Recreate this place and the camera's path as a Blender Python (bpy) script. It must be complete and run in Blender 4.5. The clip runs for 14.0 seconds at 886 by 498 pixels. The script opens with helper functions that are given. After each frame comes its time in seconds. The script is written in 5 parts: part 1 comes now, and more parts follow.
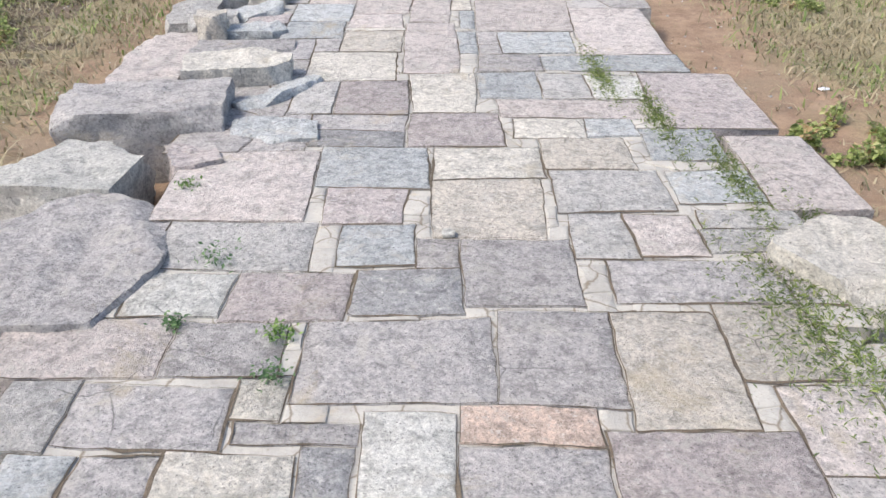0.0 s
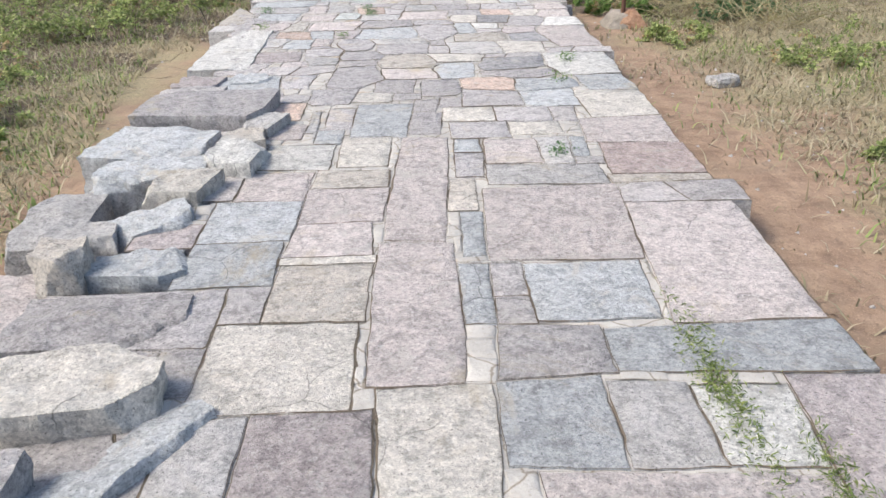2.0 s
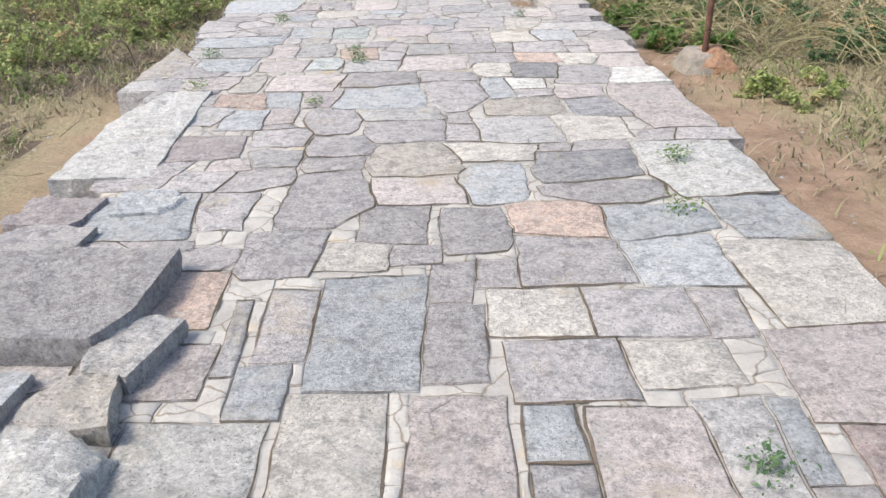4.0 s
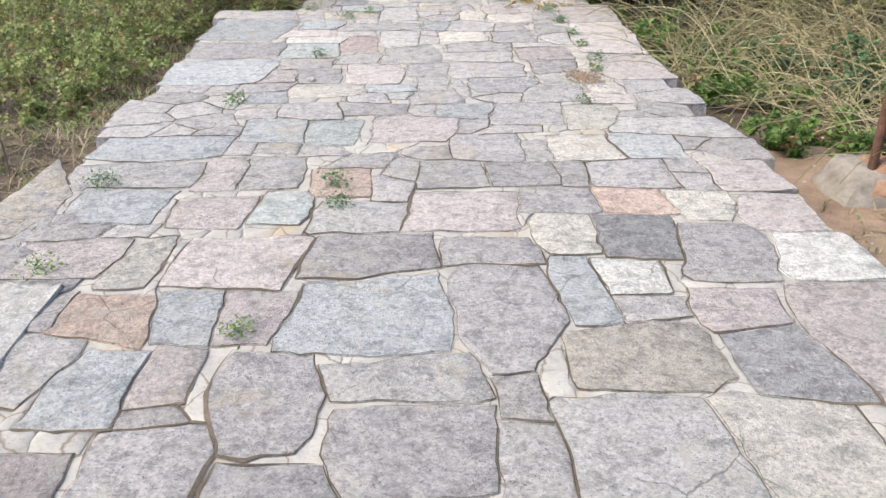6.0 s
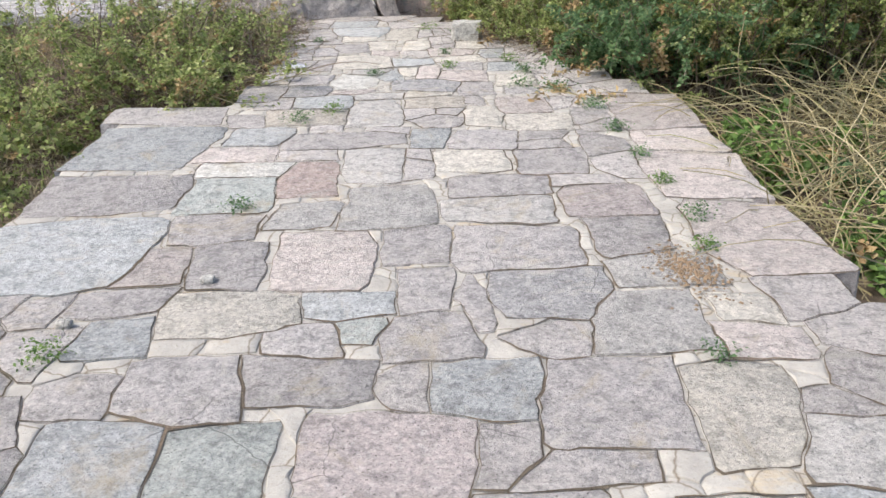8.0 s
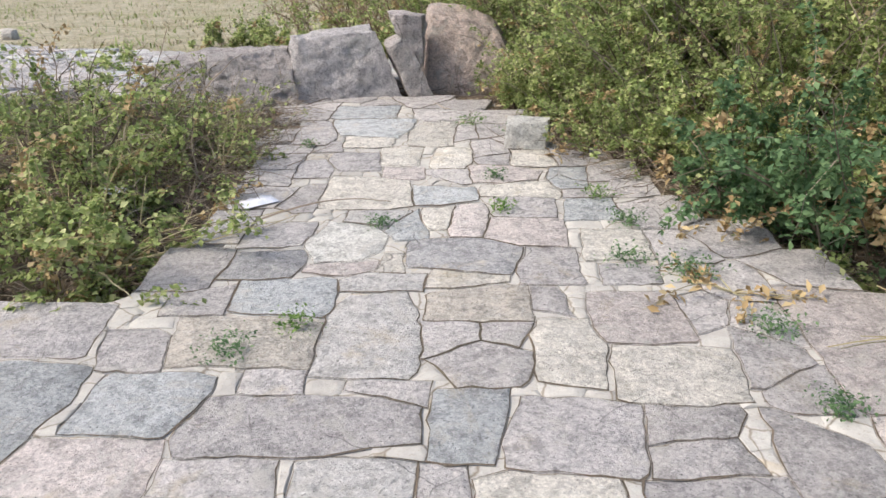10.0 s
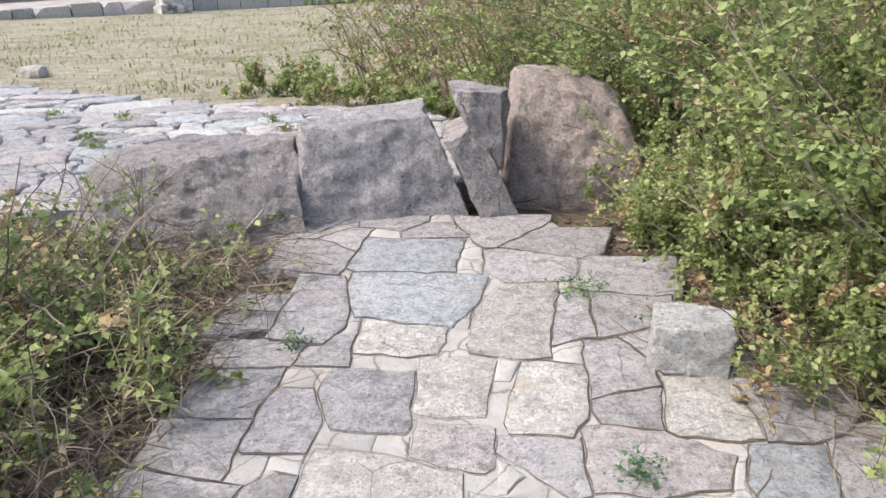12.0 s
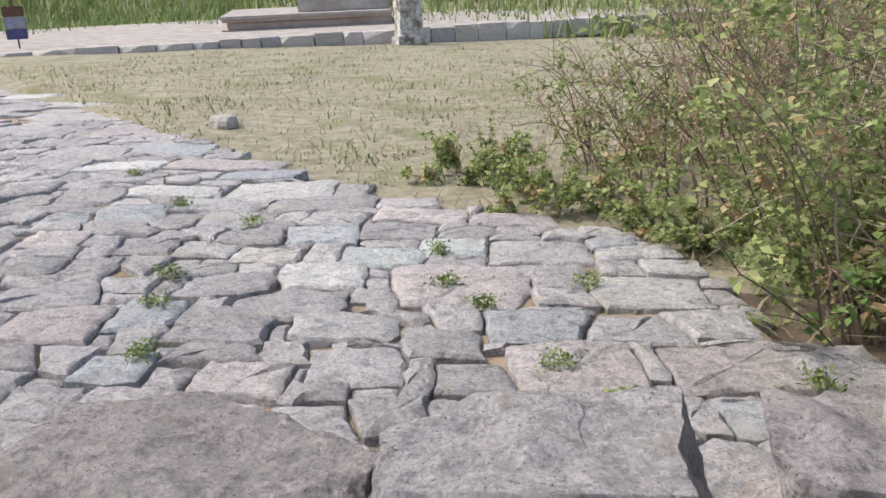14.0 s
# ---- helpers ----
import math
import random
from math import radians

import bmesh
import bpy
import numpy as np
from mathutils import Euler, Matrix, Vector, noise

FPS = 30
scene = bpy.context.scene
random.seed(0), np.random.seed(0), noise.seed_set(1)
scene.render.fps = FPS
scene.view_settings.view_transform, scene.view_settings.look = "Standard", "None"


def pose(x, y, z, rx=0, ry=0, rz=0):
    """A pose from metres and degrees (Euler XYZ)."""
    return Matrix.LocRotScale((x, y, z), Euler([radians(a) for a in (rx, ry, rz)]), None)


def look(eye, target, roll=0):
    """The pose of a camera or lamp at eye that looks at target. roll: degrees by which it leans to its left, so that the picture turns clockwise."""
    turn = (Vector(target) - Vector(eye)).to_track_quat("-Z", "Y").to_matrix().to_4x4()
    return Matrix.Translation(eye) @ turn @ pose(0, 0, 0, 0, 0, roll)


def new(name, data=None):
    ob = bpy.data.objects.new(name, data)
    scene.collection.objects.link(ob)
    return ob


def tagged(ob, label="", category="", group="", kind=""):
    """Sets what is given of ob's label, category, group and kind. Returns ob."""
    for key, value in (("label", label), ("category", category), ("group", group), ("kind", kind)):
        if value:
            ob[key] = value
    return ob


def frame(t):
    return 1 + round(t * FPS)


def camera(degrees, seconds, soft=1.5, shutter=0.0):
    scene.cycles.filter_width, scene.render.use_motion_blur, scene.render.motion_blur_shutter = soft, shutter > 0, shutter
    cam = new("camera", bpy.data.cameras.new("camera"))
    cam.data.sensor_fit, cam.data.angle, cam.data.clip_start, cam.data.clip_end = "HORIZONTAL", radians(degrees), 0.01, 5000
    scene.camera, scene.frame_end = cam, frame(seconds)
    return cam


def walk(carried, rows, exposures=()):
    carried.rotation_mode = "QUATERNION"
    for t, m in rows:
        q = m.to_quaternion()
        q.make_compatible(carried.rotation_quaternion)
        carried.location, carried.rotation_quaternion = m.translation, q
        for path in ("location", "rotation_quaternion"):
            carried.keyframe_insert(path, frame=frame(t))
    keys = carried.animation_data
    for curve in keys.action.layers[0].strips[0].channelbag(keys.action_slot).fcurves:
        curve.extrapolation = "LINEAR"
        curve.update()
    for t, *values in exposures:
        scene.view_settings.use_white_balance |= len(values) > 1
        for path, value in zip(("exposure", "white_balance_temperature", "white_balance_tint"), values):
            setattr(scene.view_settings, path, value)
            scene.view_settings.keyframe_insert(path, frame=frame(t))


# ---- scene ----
cam = camera(57.4, 14.0)
METRES, EYE, TILT, LEAN, TURN = 16.0, 1.396, -31.0, 0.0, 0.0
ROWS = [
    (0.0, 0.0, 0.0, 0.0, 0.0, 0.0, -0.0),
    (0.5, -0.0016, 0.0249, 0.0181, -0.85, 1.67, 0.78),
    (1.0, 0.0018, 0.0538, 0.0342, -0.68, 3.03, 0.84),
    (1.5, 0.0035, 0.0822, 0.0507, -0.34, 4.44, 0.96),
    (2.0, 0.0015, 0.1138, 0.0685, 0.04, 4.76, 1.39),
    (2.5, 0.0005, 0.1488, 0.0886, 0.56, 4.64, 1.62),
    (3.0, -0.004, 0.1839, 0.1062, -0.29, 4.7, 1.98),
    (5.5, -0.0072, 0.3437, 0.1952, 0.29, 4.67, 0.54),
    (6.0, -0.0098, 0.3757, 0.2146, 0.28, 5.38, 0.46),
    (6.5, -0.0091, 0.4088, 0.2353, 0.61, 6.04, 0.4),
    (7.0, -0.0113, 0.4414, 0.2533, 0.27, 6.33, 0.74),
    (7.5, -0.0116, 0.4749, 0.2723, 0.11, 6.65, 1.08),
    (8.0, -0.0102, 0.5043, 0.293, 0.15, 7.01, 1.09),
    (8.5, -0.0116, 0.5336, 0.3127, -0.12, 7.1, 1.15),
    (11.0, -0.012, 0.6842, 0.4043, 5.27, 9.3, -1.73),
    (11.5, -0.015, 0.7108, 0.4193, 6.44, 9.26, -1.93),
    (12.0, -0.0188, 0.7379, 0.4385, 8.33, 9.09, -2.8),
    (12.5, -0.0257, 0.7678, 0.458, 9.78, 8.98, -3.79),
    (13.0, -0.0297, 0.7979, 0.476, 13.16, 9.37, -5.59),
    (13.5, -0.0369, 0.826, 0.4929, 16.28, 10.04, -7.44),
    (14.0, -0.0474, 0.851, 0.5115, 23.06, 9.04, -10.86),
]
walk(cam, [(t, pose(0, 0, EYE, TILT, LEAN, TURN) @ pose(METRES * x, METRES * y, METRES * z, 90 + pitch, roll, yaw)) for t, x, y, z, yaw, pitch, roll in ROWS],
     [(0.0, 0.92, 6850, 8), (6.0, 1.00, 6950, 8), (8.5, 0.92, 7000, 8), (11.0, 0.98, 6850, 9), (12.6, 1.08, 6650, 10), (14.0, 0.76, 6850, 10)])

# ---- world, sun, exposure ----
world = bpy.data.worlds.new("sky_world")
scene.world = world
world.use_nodes = True
wn = world.node_tree
sky = wn.nodes.new("ShaderNodeTexSky")
sky.sky_type, sky.sun_disc = "NISHITA", False
SUN_EL, SUN_ROT = radians(52), radians(-108)
sky.sun_elevation, sky.sun_rotation = SUN_EL, SUN_ROT
sky.air_density, sky.dust_density, sky.ozone_density = 0.85, 2.6, 0.8
wn.links.new(sky.outputs[0], wn.nodes["Background"].inputs[0])
wn.nodes["Background"].inputs[1].default_value = 0.16
sun_data = bpy.data.lights.new("sun", "SUN")
sun_data.energy, sun_data.angle, sun_data.color = 1.75, radians(18), (1.0, 0.97, 0.92)
sun = new("sun", sun_data)
to_sun = Vector((math.sin(SUN_ROT) * math.cos(SUN_EL), math.cos(SUN_ROT) * math.cos(SUN_EL), math.sin(SUN_EL)))
sun.matrix_world = look(to_sun * 50, (0, 0, 0))

# ---- materials ----


class Mat:
    """A node material built step by step, on world-size textures."""

    def __init__(self, name, rough=0.85):
        self.m = bpy.data.materials.new(name)
        self.m.use_nodes = True
        self.t = self.m.node_tree
        self.b = self.t.nodes["Principled BSDF"]
        self.b.inputs["Roughness"].default_value = rough
        self.b.inputs["Specular IOR Level"].default_value = 0.25
        self.pos = self.t.nodes.new("ShaderNodeNewGeometry")

    def link(self, a, b):
        self.t.links.new(a, b)

    def noise(self, scale, detail=4, rough=0.6, dist=0.0):
        n = self.t.nodes.new("ShaderNodeTexNoise")
        n.inputs["Scale"].default_value, n.inputs["Detail"].default_value = scale, detail
        n.inputs["Roughness"].default_value, n.inputs["Distortion"].default_value = rough, dist
        self.link(self.pos.outputs["Position"], n.inputs["Vector"])
        return n.outputs["Fac"]

    def ramp(self, fac, lo, hi, a=(0, 0, 0), b=(1, 1, 1)):
        r = self.t.nodes.new("ShaderNodeValToRGB")
        r.color_ramp.elements[0].position, r.color_ramp.elements[1].position = lo, hi
        r.color_ramp.elements[0].color, r.color_ramp.elements[1].color = (*a, 1), (*b, 1)
        self.link(fac, r.inputs[0])
        return r.outputs[0]

    def mix(self, fac, a, b, kind="MIX"):
        n = self.t.nodes.new("ShaderNodeMix")
        n.data_type, n.blend_type = "RGBA", kind
        for sock, v in ((n.inputs[0], fac), (n.inputs[6], a), (n.inputs[7], b)):
            if isinstance(v, (int, float)):
                sock.default_value = v
            elif isinstance(v, tuple):
                sock.default_value = (*v, 1)
            else:
                self.link(v, sock)
        return n.outputs[2]

    def bump(self, height, dist, strength=1.0):
        n = self.t.nodes.new("ShaderNodeBump")
        n.inputs["Distance"].default_value, n.inputs["Strength"].default_value = dist, strength
        self.link(height, n.inputs["Height"])
        if self.b.inputs["Normal"].is_linked:
            self.link(self.b.inputs["Normal"].links[0].from_socket, n.inputs["Normal"])
        self.link(n.outputs[0], self.b.inputs["Normal"])

    def cracks(self, scale, width):
        """Thin wandering cracks: 1 in the crack, 0 beside it."""
        n = self.t.nodes.new("ShaderNodeTexNoise")
        n.inputs["Scale"].default_value, n.inputs["Detail"].default_value = scale * 1.5, 5
        self.link(self.pos.outputs["Position"], n.inputs["Vector"])
        mixed = self.t.nodes.new("ShaderNodeVectorMath")
        mixed.operation = "MULTIPLY_ADD"
        self.link(n.outputs["Color"], mixed.inputs[0])
        mixed.inputs[1].default_value = (0.5 / scale,) * 3
        self.link(self.pos.outputs["Position"], mixed.inputs[2])
        v = self.t.nodes.new("ShaderNodeTexVoronoi")
        v.feature, v.voronoi_dimensions = "DISTANCE_TO_EDGE", "2D"
        v.inputs["Scale"].default_value = scale
        self.link(mixed.outputs[0], v.inputs["Vector"])
        return self.ramp(v.outputs["Distance"], 0.0, width, (1, 1, 1), (0, 0, 0))

    def mapped(self, value, lo, hi):
        n = self.t.nodes.new("ShaderNodeMapRange")
        n.inputs[1].default_value, n.inputs[2].default_value = lo, hi
        self.link(value, n.inputs[0])
        return n.outputs[0]

    def colour(self, c):
        self.link(c, self.b.inputs["Base Color"])
        return self

    def vary(self, c, amount, island=False):
        """Lightens or darkens by a random amount for each piece."""
        r = self.pos.outputs["Random Per Island"] if island else self.t.nodes.new("ShaderNodeObjectInfo").outputs["Random"]
        lo, hi = 1 - amount, 1 + amount
        return self.mix(1.0, c, self.ramp(r, 0, 1, (lo, lo, lo), (hi, hi, hi)), "MULTIPLY")


def scaled(c, k):
    return tuple(min(1.0, v * k) for v in c)


def granite(name, c, island=False, relief=1.0):
    """Weathered granite: grain, pale worn blotches, dark mica, grime and a rough skin."""
    m = Mat(name, 0.82)
    pale = (c[0] * 0.45 + 0.36, c[1] * 0.45 + 0.355, c[2] * 0.45 + 0.345)
    col = m.mix(m.ramp(m.noise(19, 7, 0.8, 0.4), 0.46, 0.61), scaled(c, 1.24), scaled(c, 0.74))
    col = m.mix(m.ramp(m.noise(34, 5, 0.78), 0.555, 0.66), col, pale)
    col = m.mix(1.0, col, m.ramp(m.noise(75, 4, 0.75), 0.36, 0.62, (0.74, 0.74, 0.75), (1.18, 1.17, 1.16)), "MULTIPLY")
    col = m.mix(m.ramp(m.noise(120, 3, 0.7), 0.60, 0.68), col, scaled(c, 0.30))
    col = m.mix(m.ramp(m.noise(3.1, 6, 0.78, 0.9), 0.58, 0.74), col, scaled(c, 0.70))
    col = m.mix(m.ramp(m.noise(5.5, 7, 0.8, 1.2), 0.55, 0.63, (0, 0, 0), (0.75, 0.75, 0.75)), col, (0.47, 0.45, 0.42))
    col = m.mix(m.ramp(m.noise(2.0, 6, 0.75, 0.7), 0.58, 0.74), col, (0.44, 0.38, 0.285))
    fine = m.mix(m.ramp(m.noise(1.7, 3, 0.6), 0.54, 0.60), (0.0, 0.0, 0.0), m.cracks(3.0, 0.009))
    col = m.mix(fine, col, scaled(c, 0.4))
    m.colour(m.vary(col, 0.15, island))
    m.bump(m.noise(150, 4, 0.8), 0.005 * relief, 0.8)
    m.bump(m.noise(26, 7, 0.75), 0.024 * relief, 0.9)
    return m.m


TONES = {
    "p": (0.46, 0.41, 0.395), "g": (0.38, 0.375, 0.37), "b": (0.36, 0.39, 0.41), "w": (0.54, 0.54, 0.515),
    "d": (0.225, 0.23, 0.245), "o": (0.50, 0.37, 0.30), "v": (0.345, 0.33, 0.335), "m": (0.36, 0.315, 0.315),
    "c": (0.51, 0.485, 0.435), "n": (0.42, 0.385, 0.335), "r": (0.41, 0.32, 0.30), "t": (0.41, 0.455, 0.445), "k": (0.58, 0.45, 0.39), "q": (0.53, 0.495, 0.50)}
TONES = {k: tuple(0.72 * v + 0.28 * w for v, w in zip(c, (0.43, 0.41, 0.395))) for k, c in TONES.items()}
STONE = {k: granite("granite_" + k, c) for k, c in TONES.items()}
STONE_ROUGH = {k: granite("rough_granite_" + k, TONES[k], False, 2.2) for k in "vgmpwkq"}
STONE_MIXED = granite("granite_mixed", (0.40, 0.38, 0.375), True)


def cement():
    m = Mat("old_cement", 0.9)
    col = m.mix(m.ramp(m.noise(8, 6, 0.7), 0.35, 0.66), (0.33, 0.315, 0.295), (0.445, 0.425, 0.395))
    col = m.mix(m.ramp(m.noise(2.6, 5, 0.7, 0.6), 0.58, 0.70), col, (0.43, 0.35, 0.245))
    col = m.mix(m.ramp(m.noise(90, 4, 0.75), 0.57, 0.70), col, (0.28, 0.26, 0.225))
    crack = m.cracks(6.0, 0.030)
    col = m.mix(crack, col, (0.19, 0.16, 0.125))
    m.colour(m.vary(col, 0.07, True))
    m.bump(m.noise(90, 4, 0.7), 0.005, 0.6)
    m.bump(m.noise(14, 3, 0.6), 0.012, 0.6)
    return m.m


def soil(name, a, b, patch, mat_of_straw=False):
    m = Mat(name, 0.95)
    col = m.mix(m.ramp(m.noise(5, 6, 0.7), 0.35, 0.66), a, b)
    col = m.mix(m.ramp(m.noise(0.9, 5, 0.65, 0.4), 0.50, 0.66), col, patch)
    col = m.mix(m.ramp(m.noise(150, 3, 0.8), 0.58, 0.70), col, scaled(b, 1.45))
    col = m.mix(m.ramp(m.noise(60, 3, 0.8), 0.62, 0.74), col, scaled(a, 0.45))
    if mat_of_straw:
        xyz = m.t.nodes.new("ShaderNodeSeparateXYZ")
        m.link(m.pos.outputs["Position"], xyz.inputs[0])
        far = m.t.nodes.new("ShaderNodeMath")
        far.operation = "ABSOLUTE"
        m.link(xyz.outputs[0], far.inputs[0])
        add = m.t.nodes.new("ShaderNodeMath")
        add.operation = "MULTIPLY_ADD"
        m.link(m.noise(1.6, 4, 0.6), add.inputs[0])
        add.inputs[1].default_value = 2.6
        m.link(far.outputs[0], add.inputs[2])
        straw = m.mix(m.ramp(m.noise(45, 5, 0.8, 1.5), 0.38, 0.62), (0.17, 0.14, 0.085), (0.40, 0.345, 0.22))
        col = m.mix(m.ramp(m.mapped(add.outputs[0], 3.2, 3.9), 0, 1), col, straw)
    m.colour(col)
    m.bump(m.noise(120, 4, 0.8), 0.008, 0.8)
    m.bump(m.noise(11, 4, 0.6), 0.03, 0.7)
    return m.m


def plant(name, stops, rough=0.6, through_light=0.25):
    """Blades, leaves or twigs, each of its own shade between the given colours."""
    m = Mat(name, rough)
    r = m.t.nodes.new("ShaderNodeValToRGB")
    e = r.color_ramp.elements
    e[0].color, e[1].color = (*stops[0], 1), (*stops[-1], 1)
    for i, c in enumerate(stops[1:-1], 1):
        e.new(i / (len(stops) - 1)).color = (*c, 1)
    m.link(m.pos.outputs["Random Per Island"], r.inputs[0])
    col = m.mix(m.ramp(m.noise(2.5, 4, 0.6), 0.35, 0.7), r.outputs[0], scaled(stops[0], 0.8))
    m.colour(m.mix(0.55, r.outputs[0], col))
    if through_light:
        tr = m.t.nodes.new("ShaderNodeBsdfTranslucent")
        m.link(m.b.inputs["Base Color"].links[0].from_socket, tr.inputs[0])
        mx = m.t.nodes.new("ShaderNodeMixShader")
        mx.inputs[0].default_value = through_light
        m.link(m.b.outputs[0], mx.inputs[1])
        m.link(tr.outputs[0], mx.inputs[2])
        m.link(mx.outputs[0], m.t.nodes["Material Output"].inputs[0])
    return m.m


def painted(name, a, b, rough, scale=12, metal=0.0):
    m = Mat(name, rough)
    m.b.inputs["Metallic"].default_value = metal
    m.colour(m.mix(m.ramp(m.noise(scale, 5, 0.7), 0.38, 0.64), a, b))
    m.bump(m.noise(scale * 8, 3, 0.7), 0.002, 0.5)
    return m.m


CEMENT = cement()
SOIL = soil("red_soil", (0.21, 0.14, 0.10), (0.36, 0.255, 0.18), (0.26, 0.195, 0.14), True)
DUST = soil("dusty_joint_soil", (0.26, 0.20, 0.14), (0.40, 0.32, 0.23), (0.22, 0.18, 0.12))
# brown leaf mould; right of the causeway its dark colour also paints in shade
HUMUS_SHADE = soil("leaf_mould_and_shade", (0.085, 0.065, 0.05), (0.19, 0.145, 0.11), (0.12, 0.095, 0.07))
# dark brown that stands in for the shade inside the paving cracks
JOINTSHADE = soil("joint_crack_shade", (0.09, 0.075, 0.06), (0.19, 0.15, 0.115), (0.11, 0.095, 0.07))
FIELD = soil("dry_field_soil", (0.20, 0.18, 0.12), (0.40, 0.36, 0.27), (0.19, 0.19, 0.10))
STRAW = plant("dry_grass", [(0.18, 0.145, 0.09), (0.34, 0.29, 0.19), (0.50, 0.44, 0.32), (0.26, 0.26, 0.14)])
GREENGRASS = plant("green_grass", [(0.128, 0.185, 0.062), (0.225, 0.298, 0.1), (0.375, 0.412, 0.163)])
LEAF = plant("shrub_leaf", [(0.14, 0.19, 0.07), (0.29, 0.36, 0.125), (0.45, 0.53, 0.20), (0.60, 0.60, 0.31)], 0.55, 0.45)
LEAFBRIGHT = plant("young_leaf", [(0.09, 0.17, 0.05), (0.17, 0.28, 0.08), (0.27, 0.40, 0.12)], 0.5, 0.4)
LEAFBLUE = plant("feathery_leaf", [(0.085, 0.155, 0.075), (0.145, 0.25, 0.115), (0.23, 0.35, 0.165)], 0.55, 0.45)
LEAFDRY = plant("dead_leaf", [(0.30, 0.20, 0.10), (0.46, 0.34, 0.18), (0.58, 0.47, 0.28)], 0.75, 0.25)
TWIG = plant("brown_twig", [(0.11, 0.08, 0.06), (0.23, 0.18, 0.14), (0.44, 0.38, 0.30)], 0.85, 0.0)
TWIGPALE = plant("straw_stem", [(0.25, 0.21, 0.11), (0.38, 0.33, 0.19), (0.48, 0.42, 0.28), (0.27, 0.28, 0.12)], 0.7, 0.1)
TWIGRED = plant("reddish_dry_stem", [(0.16, 0.11, 0.075), (0.31, 0.225, 0.155), (0.46, 0.37, 0.26)], 0.85, 0.0)
LITTER = plant("leaf_litter", [(0.17, 0.12, 0.085), (0.30, 0.22, 0.15), (0.42, 0.34, 0.24), (0.52, 0.45, 0.34)], 0.9, 0.0)
RUST = painted("rusty_iron", (0.085, 0.045, 0.032), (0.16, 0.085, 0.06), 0.7, 25)
CONCRETE = painted("grey_concrete", (0.17, 0.15, 0.125), (0.28, 0.25, 0.215), 0.92, 9)
REDCAKE = painted("reddish_crust", (0.20, 0.11, 0.07), (0.33, 0.21, 0.14), 0.95, 18)
PLASTIC = painted("milky_plastic_film", (0.62, 0.64, 0.72), (0.80, 0.80, 0.84), 0.25, 20)
TEMPLE = painted("weathered_plinth_stone", (0.33, 0.25, 0.21), (0.46, 0.385, 0.34), 0.9, 1.2)
TEMPLEPALE = painted("pale_plinth_stone", (0.30, 0.265, 0.235), (0.44, 0.40, 0.365), 0.9, 2)
WHITEWASH = painted("patchy_whitewash", (0.16, 0.14, 0.12), (0.66, 0.64, 0.60), 0.9, 3.5)
SIGNBLUE = painted("blue_sign_paint", (0.05, 0.05, 0.13), (0.09, 0.09, 0.20), 0.5, 5)
SIGNGREY = painted("grey_sign_paint", (0.22, 0.22, 0.28), (0.30, 0.30, 0.36), 0.5, 5)
DUNG = painted("dark_brown_crumbs", (0.17, 0.12, 0.08), (0.30, 0.22, 0.15), 0.98, 40)
BLACKWIRE = painted("dark_wire", (0.02, 0.018, 0.016), (0.05, 0.04, 0.035), 0.6, 30)

# ---- building helpers ----
RNG = np.random.default_rng(7)


def mesh_object(name, verts, faces, material, parent=None, smooth=False):
    me = bpy.data.meshes.new(name)
    me.from_pydata(verts, [], faces)
    if smooth:
        me.shade_smooth()
        me.set_sharp_from_angle(angle=radians(38))
    me.materials.append(material)
    ob = new(name, me)
    if parent:
        ob.parent = parent
    return ob


def quick_mesh(name, verts, loops, size, material, parent=None):
    """Many polygons of one size out of arrays."""
    me = bpy.data.meshes.new(name)
    v, f = np.asarray(verts, dtype=np.float32), np.asarray(loops, dtype=np.int32)
    count = len(f) // size
    me.vertices.add(len(v))
    me.vertices.foreach_set("co", v.ravel())
    me.loops.add(len(f))
    me.loops.foreach_set("vertex_index", f)
    me.polygons.add(count)
    me.polygons.foreach_set("loop_start", np.arange(count, dtype=np.int32) * size)
    me.update(calc_edges=True)
    me.materials.append(material)
    ob = new(name, me)
    if parent:
        ob.parent = parent
    return ob


def part(name, bm, material, parent, label=""):
    me = bpy.data.meshes.new(name)
    bm.to_mesh(me)
    bm.free()
    me.materials.append(material)
    ob = new(name, me)
    ob.parent = parent
    return tagged(ob, label)


def smoothstep(a, b, v):
    u = np.clip((v - a) / (b - a), 0, 1)
    return u * u * (3 - 2 * u)


def fractal(x, y, scale):
    """Cheap uneven height between -1 and 1 for arrays."""
    x, y = np.asarray(x) * scale, np.asarray(y) * scale
    return (np.sin(1.7 * x + 0.6 * y + 1.3) + np.sin(-0.8 * x + 2.1 * y + 0.4) + 0.6 * np.sin(3.3 * x + 2.7 * y) + 0.5 * np.sin(-4.1 * x + 3.6 * y + 2.0)) / 3.1


# The plan: the causeway runs along +y, then a paved road crosses it at an angle.
EDGE_Y = [-4.0, 1.0, 5.0, 8.0, 10.5, 13.2, 14.04, 14.10, 15.0, 16.0, 16.9]
EDGE_L = [-1.00, -1.00, -0.95, -1.45, -1.75, -1.95, -2.02, -1.25, -1.20, -1.25, -1.32]
EDGE_R = [1.12, 1.15, 1.22, 1.18, 1.18, 1.16, 1.12, 1.10, 0.62, 0.12, -0.35]


def causeway_top(y):
    return 0.03 + 0.18 * np.clip((np.asarray(y) - 12.5) / 4.0, 0, 1)


def road_top(y):
    return 0.17 - 0.085 * (np.asarray(y) - 18.2)


